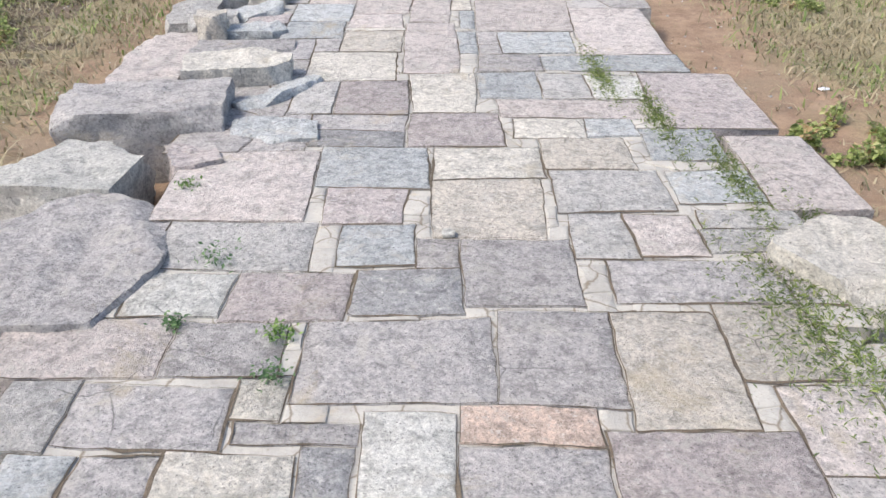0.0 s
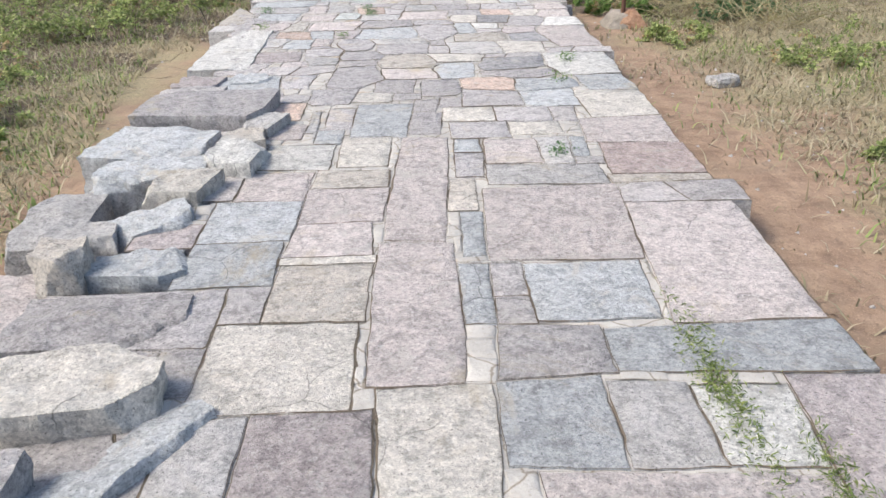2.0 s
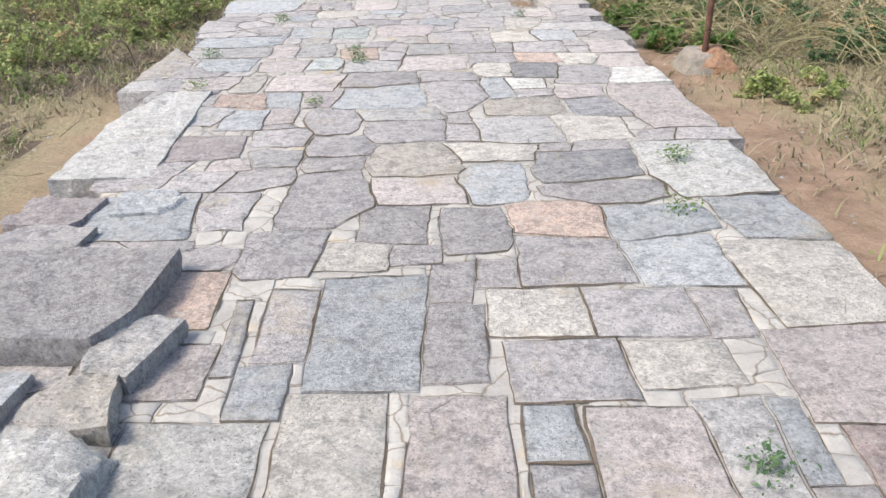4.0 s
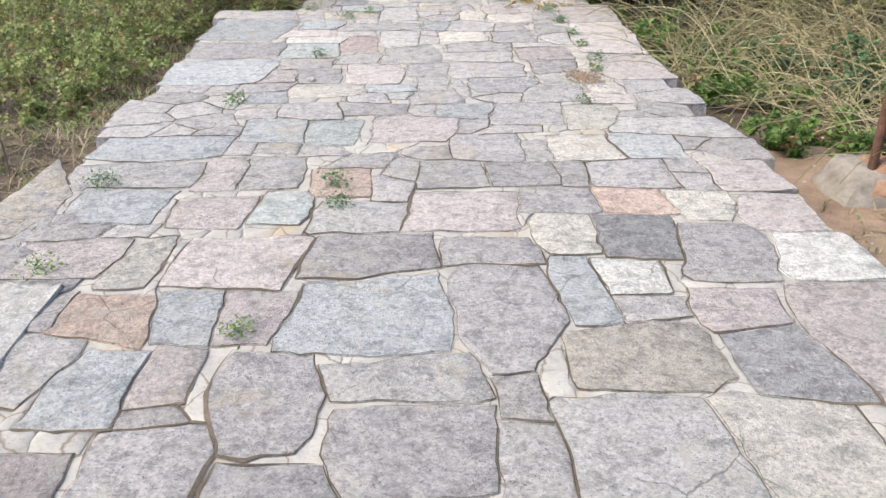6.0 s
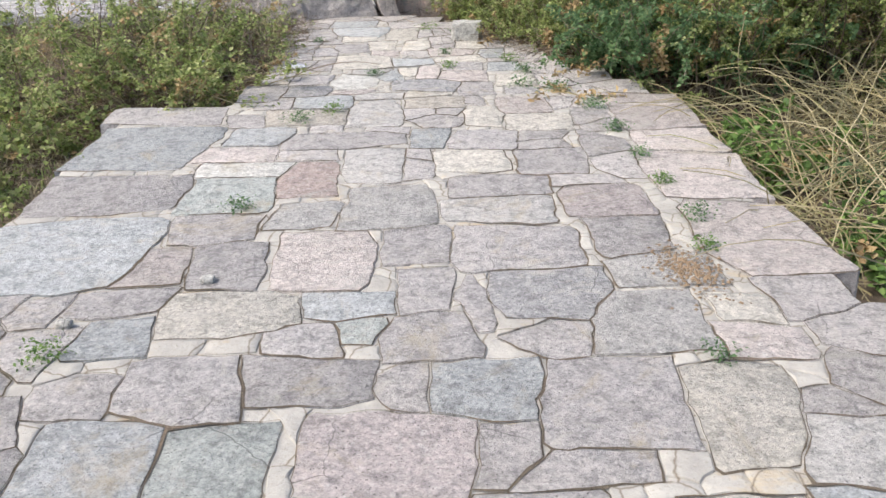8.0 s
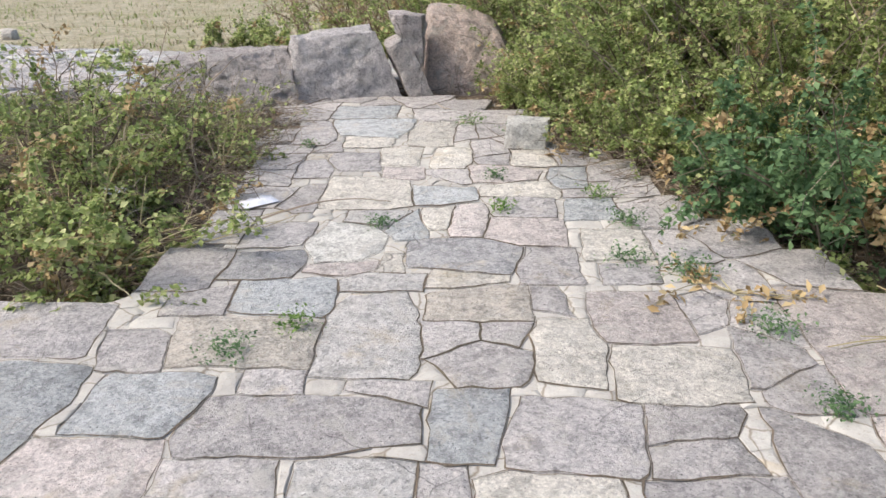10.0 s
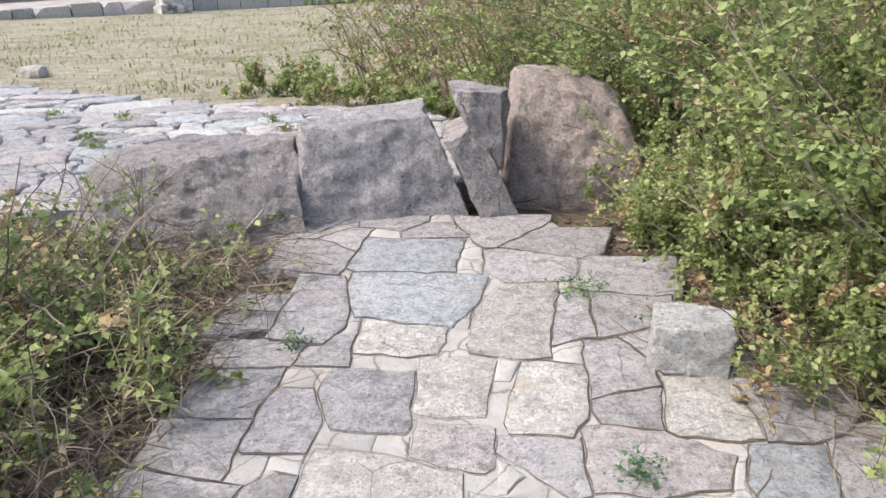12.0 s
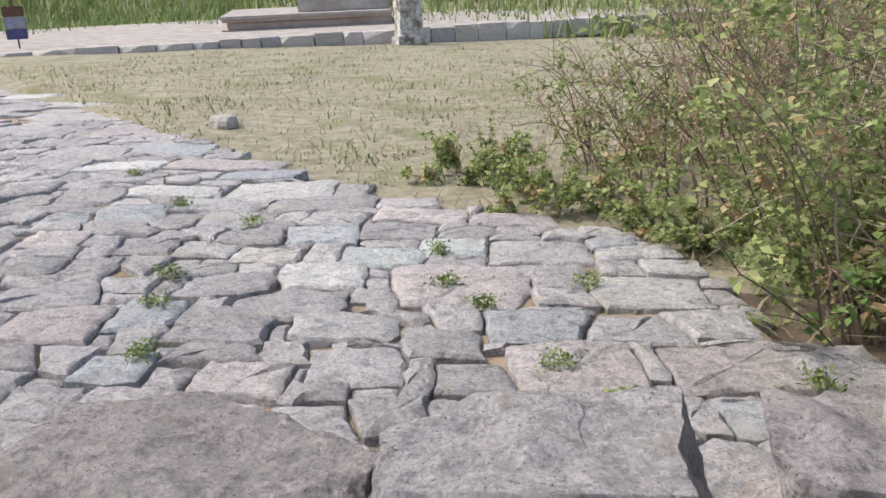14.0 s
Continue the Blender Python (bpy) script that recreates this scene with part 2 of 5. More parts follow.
ROAD = [(0.05, 17.5), (-0.79, 18.6), (-1.22, 19.5), (-1.7, 20.0), (-3.27, 20.2), (-5.72, 21.45), (-9.3, 23.5), (-16.6, 27.4), (-30, 34.5), (-30, 27.0), (-8, 17.9), (-3.3, 16.7), (-2.0, 16.85), (-1.4, 17.2), (-0.5, 17.4)]


def inside(poly, x, y):
    hit = np.zeros(np.shape(x), dtype=bool)
    for (ax, ay), (bx, by) in zip(poly, poly[1:] + poly[:1]):
        cross = ((ay > y) != (by > y)) & (x < (bx - ax) * (y - ay) / (by - ay + 1e-12) + ax)
        hit ^= cross
    return hit


def ground_z(x, y):
    """Soil: below the causeway at first, level with it at the brush, then a field that falls gently away to a bank."""
    x, y = np.asarray(x, dtype=float), np.asarray(y, dtype=float)
    low = -0.19 + 0.05 * smoothstep(1.8, 4.5, np.abs(x))
    low = low - 0.09 * smoothstep(1.2, 1.6, x) * smoothstep(8.0, 9.5, y) * (1 - smoothstep(12.5, 14.0, y))
    z = low + (causeway_top(y) - 0.035 - low) * smoothstep(13.6, 15.3, y) * smoothstep(-4.5, -2.2, x) * (1 - smoothstep(2.0, 4.0, x))
    z = z + 0.06 * smoothstep(1.5, 3.0, np.abs(x)) * fractal(x, y, 1.1)
    field = -0.11 - 0.046 * (np.clip(y, 20, 45) - 21) + 0.04 * fractal(x, y, 0.7)
    z = z + (field - z) * smoothstep(17.0, 20.5, y)
    road = smoothstep(17.0, 17.6, y) * inside(ROAD, x, y)
    z = np.where(inside(ROAD, x, y), np.minimum(z, road_top(y) - 0.12), z)
    bank = smoothstep(46, 70, y) + smoothstep(-35, -60, x)
    return z + 3.2 * np.clip(bank, 0, 1)


# ---- ground ----
gx = np.unique(np.concatenate([np.linspace(-400, -60, 12), np.linspace(-60, -10, 30), np.linspace(-10, 6, 110), np.linspace(6, 60, 24), np.linspace(60, 400, 12)]))
gy = np.unique(np.concatenate([np.linspace(-400, -30, 12), np.linspace(-30, -2, 14), np.linspace(-2, 26, 180), np.linspace(26, 90, 50), np.linspace(90, 500, 14)]))
GX, GY = np.meshgrid(gx, gy)
gv = np.stack([GX.ravel(), GY.ravel(), ground_z(GX, GY).ravel()], 1)
nx, ny = len(gx), len(gy)
ii = (np.arange(ny - 1)[:, None] * nx + np.arange(nx - 1)[None, :]).ravel()
ground = quick_mesh("ground", gv, np.stack([ii, ii + 1, ii + nx + 1, ii + nx], 1).ravel(), 4, SOIL)
ground.data.materials.append(FIELD)
ground.data.materials.append(HUMUS_SHADE)
cy = (GY[:-1, :-1] + 0.1).ravel()
cx = (GX[:-1, :-1] + 0.1).ravel()
edge = 0.5 * fractal(cx, cy, 2.3)
# the part with x > 1.35 is shaded ground, darkened by the mould colour
mould_and_shade = (cy + edge > 13.9) | ((cx > 1.35) & (cy + edge > 11.4)) | ((cx < -2.1) & (cy + edge > 10.2)) | ((cx + edge < -2.7) & (cy > 3.0))
mould_and_shade &= (np.abs(cx) + 1.6 * fractal(cx, cy, 0.8) < 5.4) & (cy + 3 * edge > 4.0)
ground.data.polygons.foreach_set("material_index", np.where(cy > 19.4, 1, np.where(mould_and_shade, 2, 0)).astype(np.int32))
ground.data.shade_smooth()
tagged(ground, "bare reddish-brown soil that turns into a dry field", "ground", kind="structure")

# ---- causeway and road cores ----


def strip(name, ys, left, right, top, depth, material, label, category):
    verts, faces = [], []
    for y, l, r in zip(ys, left, right):
        z = float(top(y))
        verts += [(l, y, z - depth), (l, y, z), (r, y, z), (r, y, z - depth)]
    for i in range(len(ys) - 1):
        a = 4 * i
        faces += [(a, a + 4, a + 5, a + 1), (a + 1, a + 5, a + 6, a + 2), (a + 2, a + 6, a + 7, a + 3)]
    n = 4 * (len(ys) - 1)
    faces += [(0, 1, 2, 3), (n + 3, n + 2, n + 1, n)]
    return tagged(mesh_object(name, verts, faces, material), label, category, kind="structure")


core_y = list(np.linspace(-4, 16.9, 90))
pavement = strip("pavement", core_y, np.interp(core_y, EDGE_Y, EDGE_L) + 0.03, np.interp(core_y, EDGE_Y, EDGE_R) - 0.03, lambda y: causeway_top(y) - 0.005, 0.4, CEMENT,
                 "raised stone causeway bedded in pale cracked cement", "pavement")
rv = [(x, y, float(road_top(y)) - 0.030) for x, y in ROAD]
road = mesh_object("road", rv + [(x, y, z - 0.4) for x, y, z in rv], [tuple(range(len(rv)))[::-1]] + [(i, (i + 1) % len(rv), (i + 1) % len(rv) + len(rv), i + len(rv)) for i in range(len(rv))], DUST)
tagged(road, "road of rough granite setts with earth and weeds in the joints", "road", kind="structure")


# ---- loose blocks and boulders ----
def rock_mesh(w, d, h, seed, cuts=6, rough=0.018, bulge=0.10, slope=(0.0, 0.0), taper=(0.0, 0.0), lean=0.0, grid=13):
    """A hewn or broken block, its base at z = 0: a box with knocked-off corners and a rough skin."""
    r = random.Random(seed)
    bm = bmesh.new()
    bmesh.ops.create_cube(bm, size=2.0)
    bmesh.ops.subdivide_edges(bm, edges=bm.edges[:], cuts=grid, use_grid_fill=True)
    planes = []
    for _ in range(cuts):
        n = Vector((r.choice((-1, 1)) * r.uniform(0.3, 1), r.choice((-1, 1)) * r.uniform(0.3, 1), r.uniform(-0.2, 1))).normalized()
        planes.append((n, r.uniform(1.14, 1.42)))
    off = Vector((r.uniform(0, 90), r.uniform(0, 90), r.uniform(0, 90)))
    for v in bm.verts:
        p = v.co.copy()
        p = p.lerp(p.normalized() * 1.25, bulge)
        for n, k in planes:
            e = p.dot(n) - k
            if e > 0:
                p -= n * e
        q = Vector((p.x * w / 2, p.y * d / 2, (p.z + 1) * h / 2))
        rise = (p.z + 1) / 2
        q.x += rise * (taper[0] * (1 - p.x) / 2 - taper[1] * (1 + p.x) / 2)
        q.y += rise * lean * (1 - p.y) / 2
        if p.z > 0:
            q.z += p.z * (slope[0] * q.x + slope[1] * q.y)
        nrm = Vector((p.x, p.y, p.z * 0.8)).normalized()
        f = noise.fractal(q * 5 + off, 1.0, 2.0, 4) * 1.0 + 0.45 * noise.fractal(q * 19 + off, 1.0, 2.0, 3)
        v.co = q + nrm * f * rough
        v.co.z = max(v.co.z, 0.0)
    return bm


def block(name, x, y, w, d, h, tone, label, category="stone block", turn=0, seed=1, z=None, group="", tip=(0, 0), **more):
    bm = rock_mesh(w, d, h, seed, **more)
    me = bpy.data.meshes.new(name)
    bm.to_mesh(me)
    bm.free()
    me.shade_smooth()
    me.set_sharp_from_angle(angle=radians(24))
    me.materials.append(STONE_ROUGH[tone] if group == END or name == "boulder" else STONE[tone])
    ob = new(name, me)
    if z is None:
        z = float(ground_z(x, y)) - 0.02
    ob.matrix_world = pose(x, y, z, tip[0], tip[1], turn)
    return tagged(ob, label, category, group)


END = "blocks at the road's edge"
EDGE = "displaced blocks along the causeway edge"


def edge_block(x, y, w, d, top, tone, turn=0, seed=1, tip=(0, 0), label="rough granite block shifted out of the causeway edge"):
    base = float(ground_z(x, y)) - 0.03
    block("stone_block", x, y, w, d, top - base, tone, label, turn=turn, seed=seed, z=base, group=EDGE, tip=tip, bulge=0.0, rough=0.022, cuts=3, grid=18)


edge_block(-1.20, 2.22, 0.62, 0.80, 0.055, "v", 2, 11, label="large flat grey granite block at the causeway edge")
edge_block(-1.46, 2.86, 0.54, 0.42, 0.07, "w", -6, 12, label="pale granite block with a broken front face")
edge_block(-1.32, 3.42, 0.72, 0.42, 0.135, "v", 6, 13, label="big brownish granite block standing proud of the paving")
edge_block(-1.01, 3.00, 0.19, 0.24, 0.05, "m", 25, 14, label="small reddish wedge of stone in a gap")
edge_block(-0.73, 3.26, 0.36, 0.26, 0.045, "b", 8, 15, label="bluish granite block beside an open gap")
edge_block(-1.02, 3.95, 0.52, 0.30, 0.13, "c", 8, 16, label="cream and brown stained granite block")
edge_block(-0.74, 3.70, 0.17, 0.52, 0.06, "b", -38, 17, tip=(0, -12), label="tilted bluish slab leaning in a gap")
edge_block(1.30, 2.15, 0.40, 0.44, 0.10, "c", 30, 18, label="cream rounded block at the grassy edge")
edge_block(-1.55, 4.30, 0.36, 0.95, 0.02, "p", 4, 19, label="long smooth granite kerb slab beside bare soil")
edge_block(-1.35, 4.74, 0.17, 0.22, 0.15, "n", 10, 20, label="dark upright stone wedged between slabs")
edge_block(-1.09, 4.80, 0.38, 0.24, 0.06, "b", -4, 21, label="pale bluish flat stone")
edge_block(-1.10, 4.40, 0.56, 0.34, 0.05, "v", 3, 22, label="flat mauve granite slab")
edge_block(-1.43, 5.08, 0.30, 0.26, 0.07, "g", 12, 36)
edge_block(-1.62, 5.30, 0.30, 0.60, 0.02, "g", 5, 37)
edge_block(-1.31, 6.72, 0.72, 0.56, 0.12, "v", -4, 23, label="large mauve granite block with a rounded top")
edge_block(-1.57, 7.46, 0.30, 0.26, 0.05, "m", -6, 24)
edge_block(-1.53, 7.18, 0.37, 0.24, 0.06, "v", -6, 25)
edge_block(-1.46, 6.15, 0.56, 0.50, 0.07, "b", -8, 26, label="pale bluish block with worn round holes")
edge_block(-0.97, 5.88, 0.25, 0.34, 0.11, "w", -6, 27, label="pale cube-shaped stone beside an open gap")
edge_block(-0.94, 6.45, 0.19, 0.30, 0.09, "g", -15, 28)
edge_block(-0.99, 6.18, 0.20, 0.22, 0.09, "n", 10, 29)
edge_block(-1.34, 5.74, 0.50, 0.26, 0.08, "b", 12, 30, label="bluish granite block tipped outwards")
edge_block(-1.14, 5.52, 0.27, 0.26, 0.10, "c", -10, 31, label="cream cube of stone lying loose")
edge_block(-1.14, 5.22, 0.34, 0.24, 0.06, "b", 22, 32, tip=(0, -10), label="bluish wedge of granite lying loose")
edge_block(-1.56, 8.50, 0.42, 1.35, 0.04, "w", 3, 33, label="long pale granite kerb slab")
edge_block(-1.70, 9.62, 0.34, 0.95, 0.03, "v", 5, 34, label="mauve granite kerb slab")
edge_block(-1.22, 7.55, 0.26, 0.24, 0.05, "b", 5, 38)

block("stone_block", -1.86, 16.80, 1.00, 0.66, 0.42, "p", "large pinkish-grey granite block half hidden by brush", turn=14, seed=41, z=0.08, group=END, slope=(0.08, 0.0), rough=0.030, taper=(0.1, 0.05), lean=0.18, bulge=0.05, cuts=4, grid=34)
block("stone_block", -1.105, 17.03, 0.74, 0.42, 0.46, "q", "grey rough-hewn granite block with a lit top", turn=16.5, seed=42, z=0.15, group=END, rough=0.022, bulge=0.03, cuts=3, taper=(0.05, 0.16), lean=0.10, slope=(0.06, 0.0), grid=34)
block("stone_wedge", -0.575, 17.06, 0.14, 0.28, 0.47, "p", "leaning slab of split granite", "stone", turn=14, seed=43, z=0.13, group=END, tip=(0, -24), cuts=3, bulge=0.0, rough=0.014, grid=24)
block("broken_stone", -0.615, 17.06, 0.07, 0.24, 0.34, "m", "broken brownish stone wedged against a boulder", "stone", turn=10, seed=44, z=0.385, group=END, cuts=5, bulge=0.10, rough=0.02, taper=(-0.14, -0.03), grid=24)
block("boulder", -0.27, 17.38, 0.68, 0.58, 0.56, "k", "pinkish granite boulder with a split face against the shrubs", "boulder", turn=6, seed=45, z=0.11, cuts=3, bulge=0.52, rough=0.026, slope=(-0.30, 0.0), taper=(0.06, 0.14), lean=0.14, grid=34)
block("loose_stone", 0.05, 15.82, 0.22, 0.17, 0.17, "w", "small pale cut stone beside a dry plant", "stone", turn=-8, seed=46, z=0.14, cuts=5)
block("loose_stone", -6.74, 22.8, 0.27, 0.22, 0.15, "n", "brown stone lying in the dry field", "stone", seed=47, cuts=9, bulge=0.4)
block("loose_stone", 2.12, 8.0, 0.20, 0.16, 0.09, "g", "grey fieldstone half sunk in soil", "stone", turn=20, seed=48, cuts=8, bulge=0.4)
block("loose_stone", -1.42, 14.55, 0.12, 0.10, 0.07, "n", "small brown stone in the brush", "stone", seed=49, cuts=8)
block("loose_stone", 1.32, 10.75, 0.20, 0.22, 0.16, "d", "dark stone at the foot of the causeway", "stone", seed=50, cuts=8, bulge=0.3)


# ---- vegetation ----
def tubes(name, lines, material, parent=None):
    """Thin three-sided stems along the given lines; a line is (points, thick, thin)."""
    verts, faces = [], []
    for pts, r0, r1 in lines:
        n = len(pts)
        pts = np.asarray(pts)
        d = np.gradient(pts, axis=0)
        d /= np.linalg.norm(d, axis=1)[:, None] + 1e-9
        side = np.cross(d, (0.31, 0.22, 0.92))
        side /= np.linalg.norm(side, axis=1)[:, None] + 1e-9
        up = np.cross(side, d)
        rad = np.linspace(r0, r1, n)[:, None]
        k = len(verts)
        ring = np.stack([pts + rad * (math.cos(a) * side + math.sin(a) * up) for a in (0, 2.1, 4.2)], 1)
        verts.extend(ring.reshape(-1, 3).tolist())
        for i in range(n - 1):
            for j in range(3):
                a, b = k + 3 * i + j, k + 3 * i + (j + 1) % 3
                faces.append((a, b, b + 3, a + 3))
    return mesh_object(name, verts, faces, material, parent)


def leaves(name, pos, size, material, parent=None, rng=RNG, slim=0.55, flat=0.6, axis=None):
    """Folded pointed leaves, each of six corners, at the given places."""
    n = len(pos)
    pos, size = np.asarray(pos), np.asarray(size).reshape(-1, 1)
    d = rng.normal(size=(n, 3)) if axis is None else np.asarray(axis) + rng.normal(size=(n, 3)) * 0.35
    d[:, 2] = d[:, 2] * flat - 0.1
    d /= np.linalg.norm(d, axis=1)[:, None]
    up = rng.normal(size=(n, 3)) * 0.55 + (0, 0, 1)
    s = np.cross(d, up)
    s /= np.linalg.norm(s, axis=1)[:, None] + 1e-9
    nn = np.cross(s, d)
    w = size * slim * 0.5
    tip = pos + d * size - nn * size * 0.12
    base = pos
    q = [base, base + d * size * 0.5 + s * w + nn * size * 0.10, tip, base + d * size * 0.5 - s * w + nn * size * 0.10]
    v = np.stack(q, 1).reshape(-1, 3)
    i = np.arange(n)[:, None] * 4
    f = np.concatenate([i + np.array([0, 1, 2]), i + np.array([0, 2, 3])], 1)
    return quick_mesh(name, v, f.ravel(), 3, material, parent)


def grow(rng, base, heading, length, steps, droop, wander):
    p, d = np.array(base, dtype=float), np.array(heading, dtype=float)
    d /= np.linalg.norm(d)
    out = [p.copy()]
    for _ in range(steps):
        d = d + rng.normal(size=3) * wander
        d[2] -= droop
        d /= np.linalg.norm(d)
        p = p + d * length / steps
        out.append(p.copy())
    return np.array(out)


def shrub(name, x, y, r, h, stems, label, leaf=LEAF, wood=TWIG, leaf_size=0.03, per=14, droop=0.06, seed=1, twigs=5, category="shrub", slim=0.6, spread=0.7, group="roadside shrubs", dry=0.0, thick=0.006):
    """Many stems from a patch of soil, each with side twigs that carry small leaves."""
    rng = np.random.default_rng(seed)
    z0 = float(ground_z(x, y)) - 0.02
    root = tagged(new(name), label, category, group)
    root.location = (x, y, z0)
    lines, pos, sizes, dead = [], [], [], []
    for _ in range(stems):
        a, k = rng.uniform(0, 2 * math.pi), math.sqrt(rng.uniform(0, 1)) * r * 0.75
        base = np.array([math.cos(a) * k, math.sin(a) * k, 0.0])
        out = np.array([math.cos(a), math.sin(a), 0]) * rng.uniform(0.1, spread) + rng.normal(size=3) * 0.12
        length = h * rng.uniform(0.55, 1.15)
        main = grow(rng, base, out + (0, 0, 1), length, 8, droop, 0.13)
        main[:, 2] = np.maximum(main[:, 2], 0.01)
        lines.append((main, thick * rng.uniform(0.6, 1.3), 0.0015))
        for _ in range(twigs):
            i = rng.integers(2, 8)
            d = rng.normal(size=3) + (0, 0, 0.5)
            tw = grow(rng, main[i], d, length * rng.uniform(0.15, 0.42), 4, droop, 0.2)
            tw[:, 2] = np.maximum(tw[:, 2], 0.01)
            lines.append((tw, thick * 0.35, 0.001))
            if rng.uniform() < dry:
                continue
            n = rng.poisson(per * 2.4)
            u = rng.uniform(0, 4, n)
            q = np.stack([np.interp(u, range(5), tw[:, c]) for c in range(3)], 1) + rng.normal(size=(n, 3)) * leaf_size * 0.4
            (dead if rng.uniform() < 0.08 else pos).append(q)
    tubes("stem_tangle", lines, wood, root)["kind"] = "stuff"
    for nm, group_, mat in (("leaves", pos, leaf), ("dead_leaves", dead, LEAFDRY)):
        if group_:
            q = np.concatenate(group_)
            leaves(nm, q, leaf_size * rng.uniform(0.6, 1.5, len(q)), mat, root, rng, slim * 1.25)["kind"] = "stuff"
    return root


def blades(name, x, y, h, material, label, rng, width=0.004, lean=0.5, parent=None):
    """Bent blades of grass standing on the soil."""
    n = len(x)
    z = ground_z(x, y) - 0.005
    a = rng.uniform(0, 2 * math.pi, n)
    d = np.stack([np.cos(a), np.sin(a), np.zeros(n)], 1)
    s = np.stack([-np.sin(a), np.cos(a), np.zeros(n)], 1) * (width * rng.uniform(0.5, 1.3, n))[:, None]
    k = (lean * rng.uniform(0.1, 1.6, n) * h)[:, None]
    p = np.stack([x, y, z], 1)
    up = np.array([0, 0, 1.0])
    mid = p + d * k * 0.35 + up * (h * 0.6)[:, None]
    tip = p + d * k + up * (h * rng.uniform(0.55, 1.0, n))[:, None]
    v = np.stack([p - s, p + s, mid + s * 0.7, mid - s * 0.7, tip], 1).reshape(-1, 3)
    i = np.arange(n)[:, None] * 5
    f = np.concatenate([i + np.array([0, 1, 2]), i + np.array([0, 2, 3]), i + np.array([3, 2, 4])], 1)
    return tagged(quick_mesh(name, v, f.ravel(), 3, material, parent), label, "grass", kind="stuff")


def patchy(rng, n, x0, x1, y0, y1, keep):
    x, y = rng.uniform(x0, x1, n), rng.uniform(y0, y1, n)
    k = keep(x, y) > rng.uniform(0, 1, n)
    return x[k], y[k]


def clear_of_paving(x, y, gap=0.10):
    left = np.interp(y, EDGE_Y, EDGE_L) - gap - np.where(y < 9.5, 0.75, 0.12)
    right = np.interp(y, EDGE_Y, EDGE_R) + gap
    return ((x < left) | (x > right) | (y > 17)) & ~inside(ROAD, x, y)


gr = np.random.default_rng(21)
side = lambda x, y: clear_of_paving(x, y) * np.clip(0.10 + 0.9 * smoothstep(1.75, 2.5, np.abs(x)) + 0.25 * fractal(x, y, 1.6), 0.02, 1)
x, y = patchy(gr, 190000, -6, 6.5, -1, 14.8, side)
blades("dry_grass", x, y, gr.uniform(0.02, 0.09, len(x)), STRAW, "short dry straw-coloured grass beside the causeway", gr, 0.005, 2.0)
x, y = patchy(gr, 100000, -6, 6.5, -1, 14.8, lambda x, y: side(x, y) * smoothstep(-0.1, 0.5, fractal(x, y, 1.9) + 0.25 * (x < 0)))
blades("green_grass", x, y, gr.uniform(0.02, 0.09, len(x)), GREENGRASS, "green grass and small weeds in the dry grass", gr, 0.006, 1.2)
fieldside = lambda x, y: clear_of_paving(x, y) * (0.35 + 0.5 * smoothstep(-0.3, 0.5, fractal(x, y, 0.9))) * np.exp(-(np.maximum(y - 21, 0)) / 13)
x, y = patchy(gr, 170000, -18, 5, 18.5, 44, fieldside)
blades("dry_grass", x, y, 0.015 + 0.11 * gr.uniform(0, 1, len(x)) ** 3, STRAW, "sparse dry grass of the open field", gr, 0.007, 2.2)
x, y = patchy(gr, 60000, -18, 5, 18.5, 44, lambda x, y: fieldside(x, y) * smoothstep(0.0, 0.5, fractal(x, y, 1.3)))
blades("green_grass", x, y, 0.015 + 0.12 * gr.uniform(0, 1, len(x)) ** 2, GREENGRASS, "green tufts scattered in the dry field", gr, 0.012, 0.9)
x, y = patchy(gr, 60000, -75, 30, 44, 85, lambda x, y: 0.7 + 0 * x)
blades("tall_grass", x, y, gr.uniform(0.5, 1.3, len(x)), GREENGRASS, "tall olive-green grass on the far bank", gr, 0.05, 0.5)
x, y = patchy(gr, 26000, -75, -30, 24, 60, lambda x, y: 0.8 + 0 * x)
blades("tall_grass", x, y, gr.uniform(0.4, 1.1, len(x)), GREENGRASS, "tall olive-green grass behind the terrace", gr, 0.04, 0.5)

# fallen twigs, dead leaves and chips of stone on the soil
x, y = patchy(gr, 9000, -6, 6, 0, 18.5, lambda x, y: clear_of_paving(x, y, 0.0) * (0.12 + 0.9 * smoothstep(13.2, 14.6, y)))
more_x, more_y = patchy(gr, 16000, -2.8, 2.2, 14.1, 17.0, lambda x, y: clear_of_paving(x, y, -0.15) * 1.0)
x, y = np.concatenate([x, more_x]), np.concatenate([y, more_y])
leaves_ob = leaves("leaf_litter", np.stack([x, y, ground_z(x, y) + 0.012], 1), gr.uniform(0.012, 0.04, len(x)), LITTER, None, gr, 0.45, 0.15)
tagged(leaves_ob, "brown dead leaves and chaff on the soil", "leaf litter", kind="stuff")
lines = []
x, y = patchy(gr, 7000, -4.8, 5, 2, 18.5, lambda x, y: clear_of_paving(x, y, -0.25) * (0.03 + 0.95 * smoothstep(13.4, 14.8, y) + 0.12 * (x < -2) * (y > 7) * 4))
for a, b in zip(x, y):
    t = gr.uniform(0, 6.28)
    lines.append((grow(gr, (a, b, float(ground_z(a, b)) + gr.uniform(0.005, 0.05)), (math.cos(t), math.sin(t), gr.uniform(-0.05, 0.25)), gr.uniform(0.08, 0.4), 4, 0.06, 0.16), gr.uniform(0.001, 0.003), 0.0008))
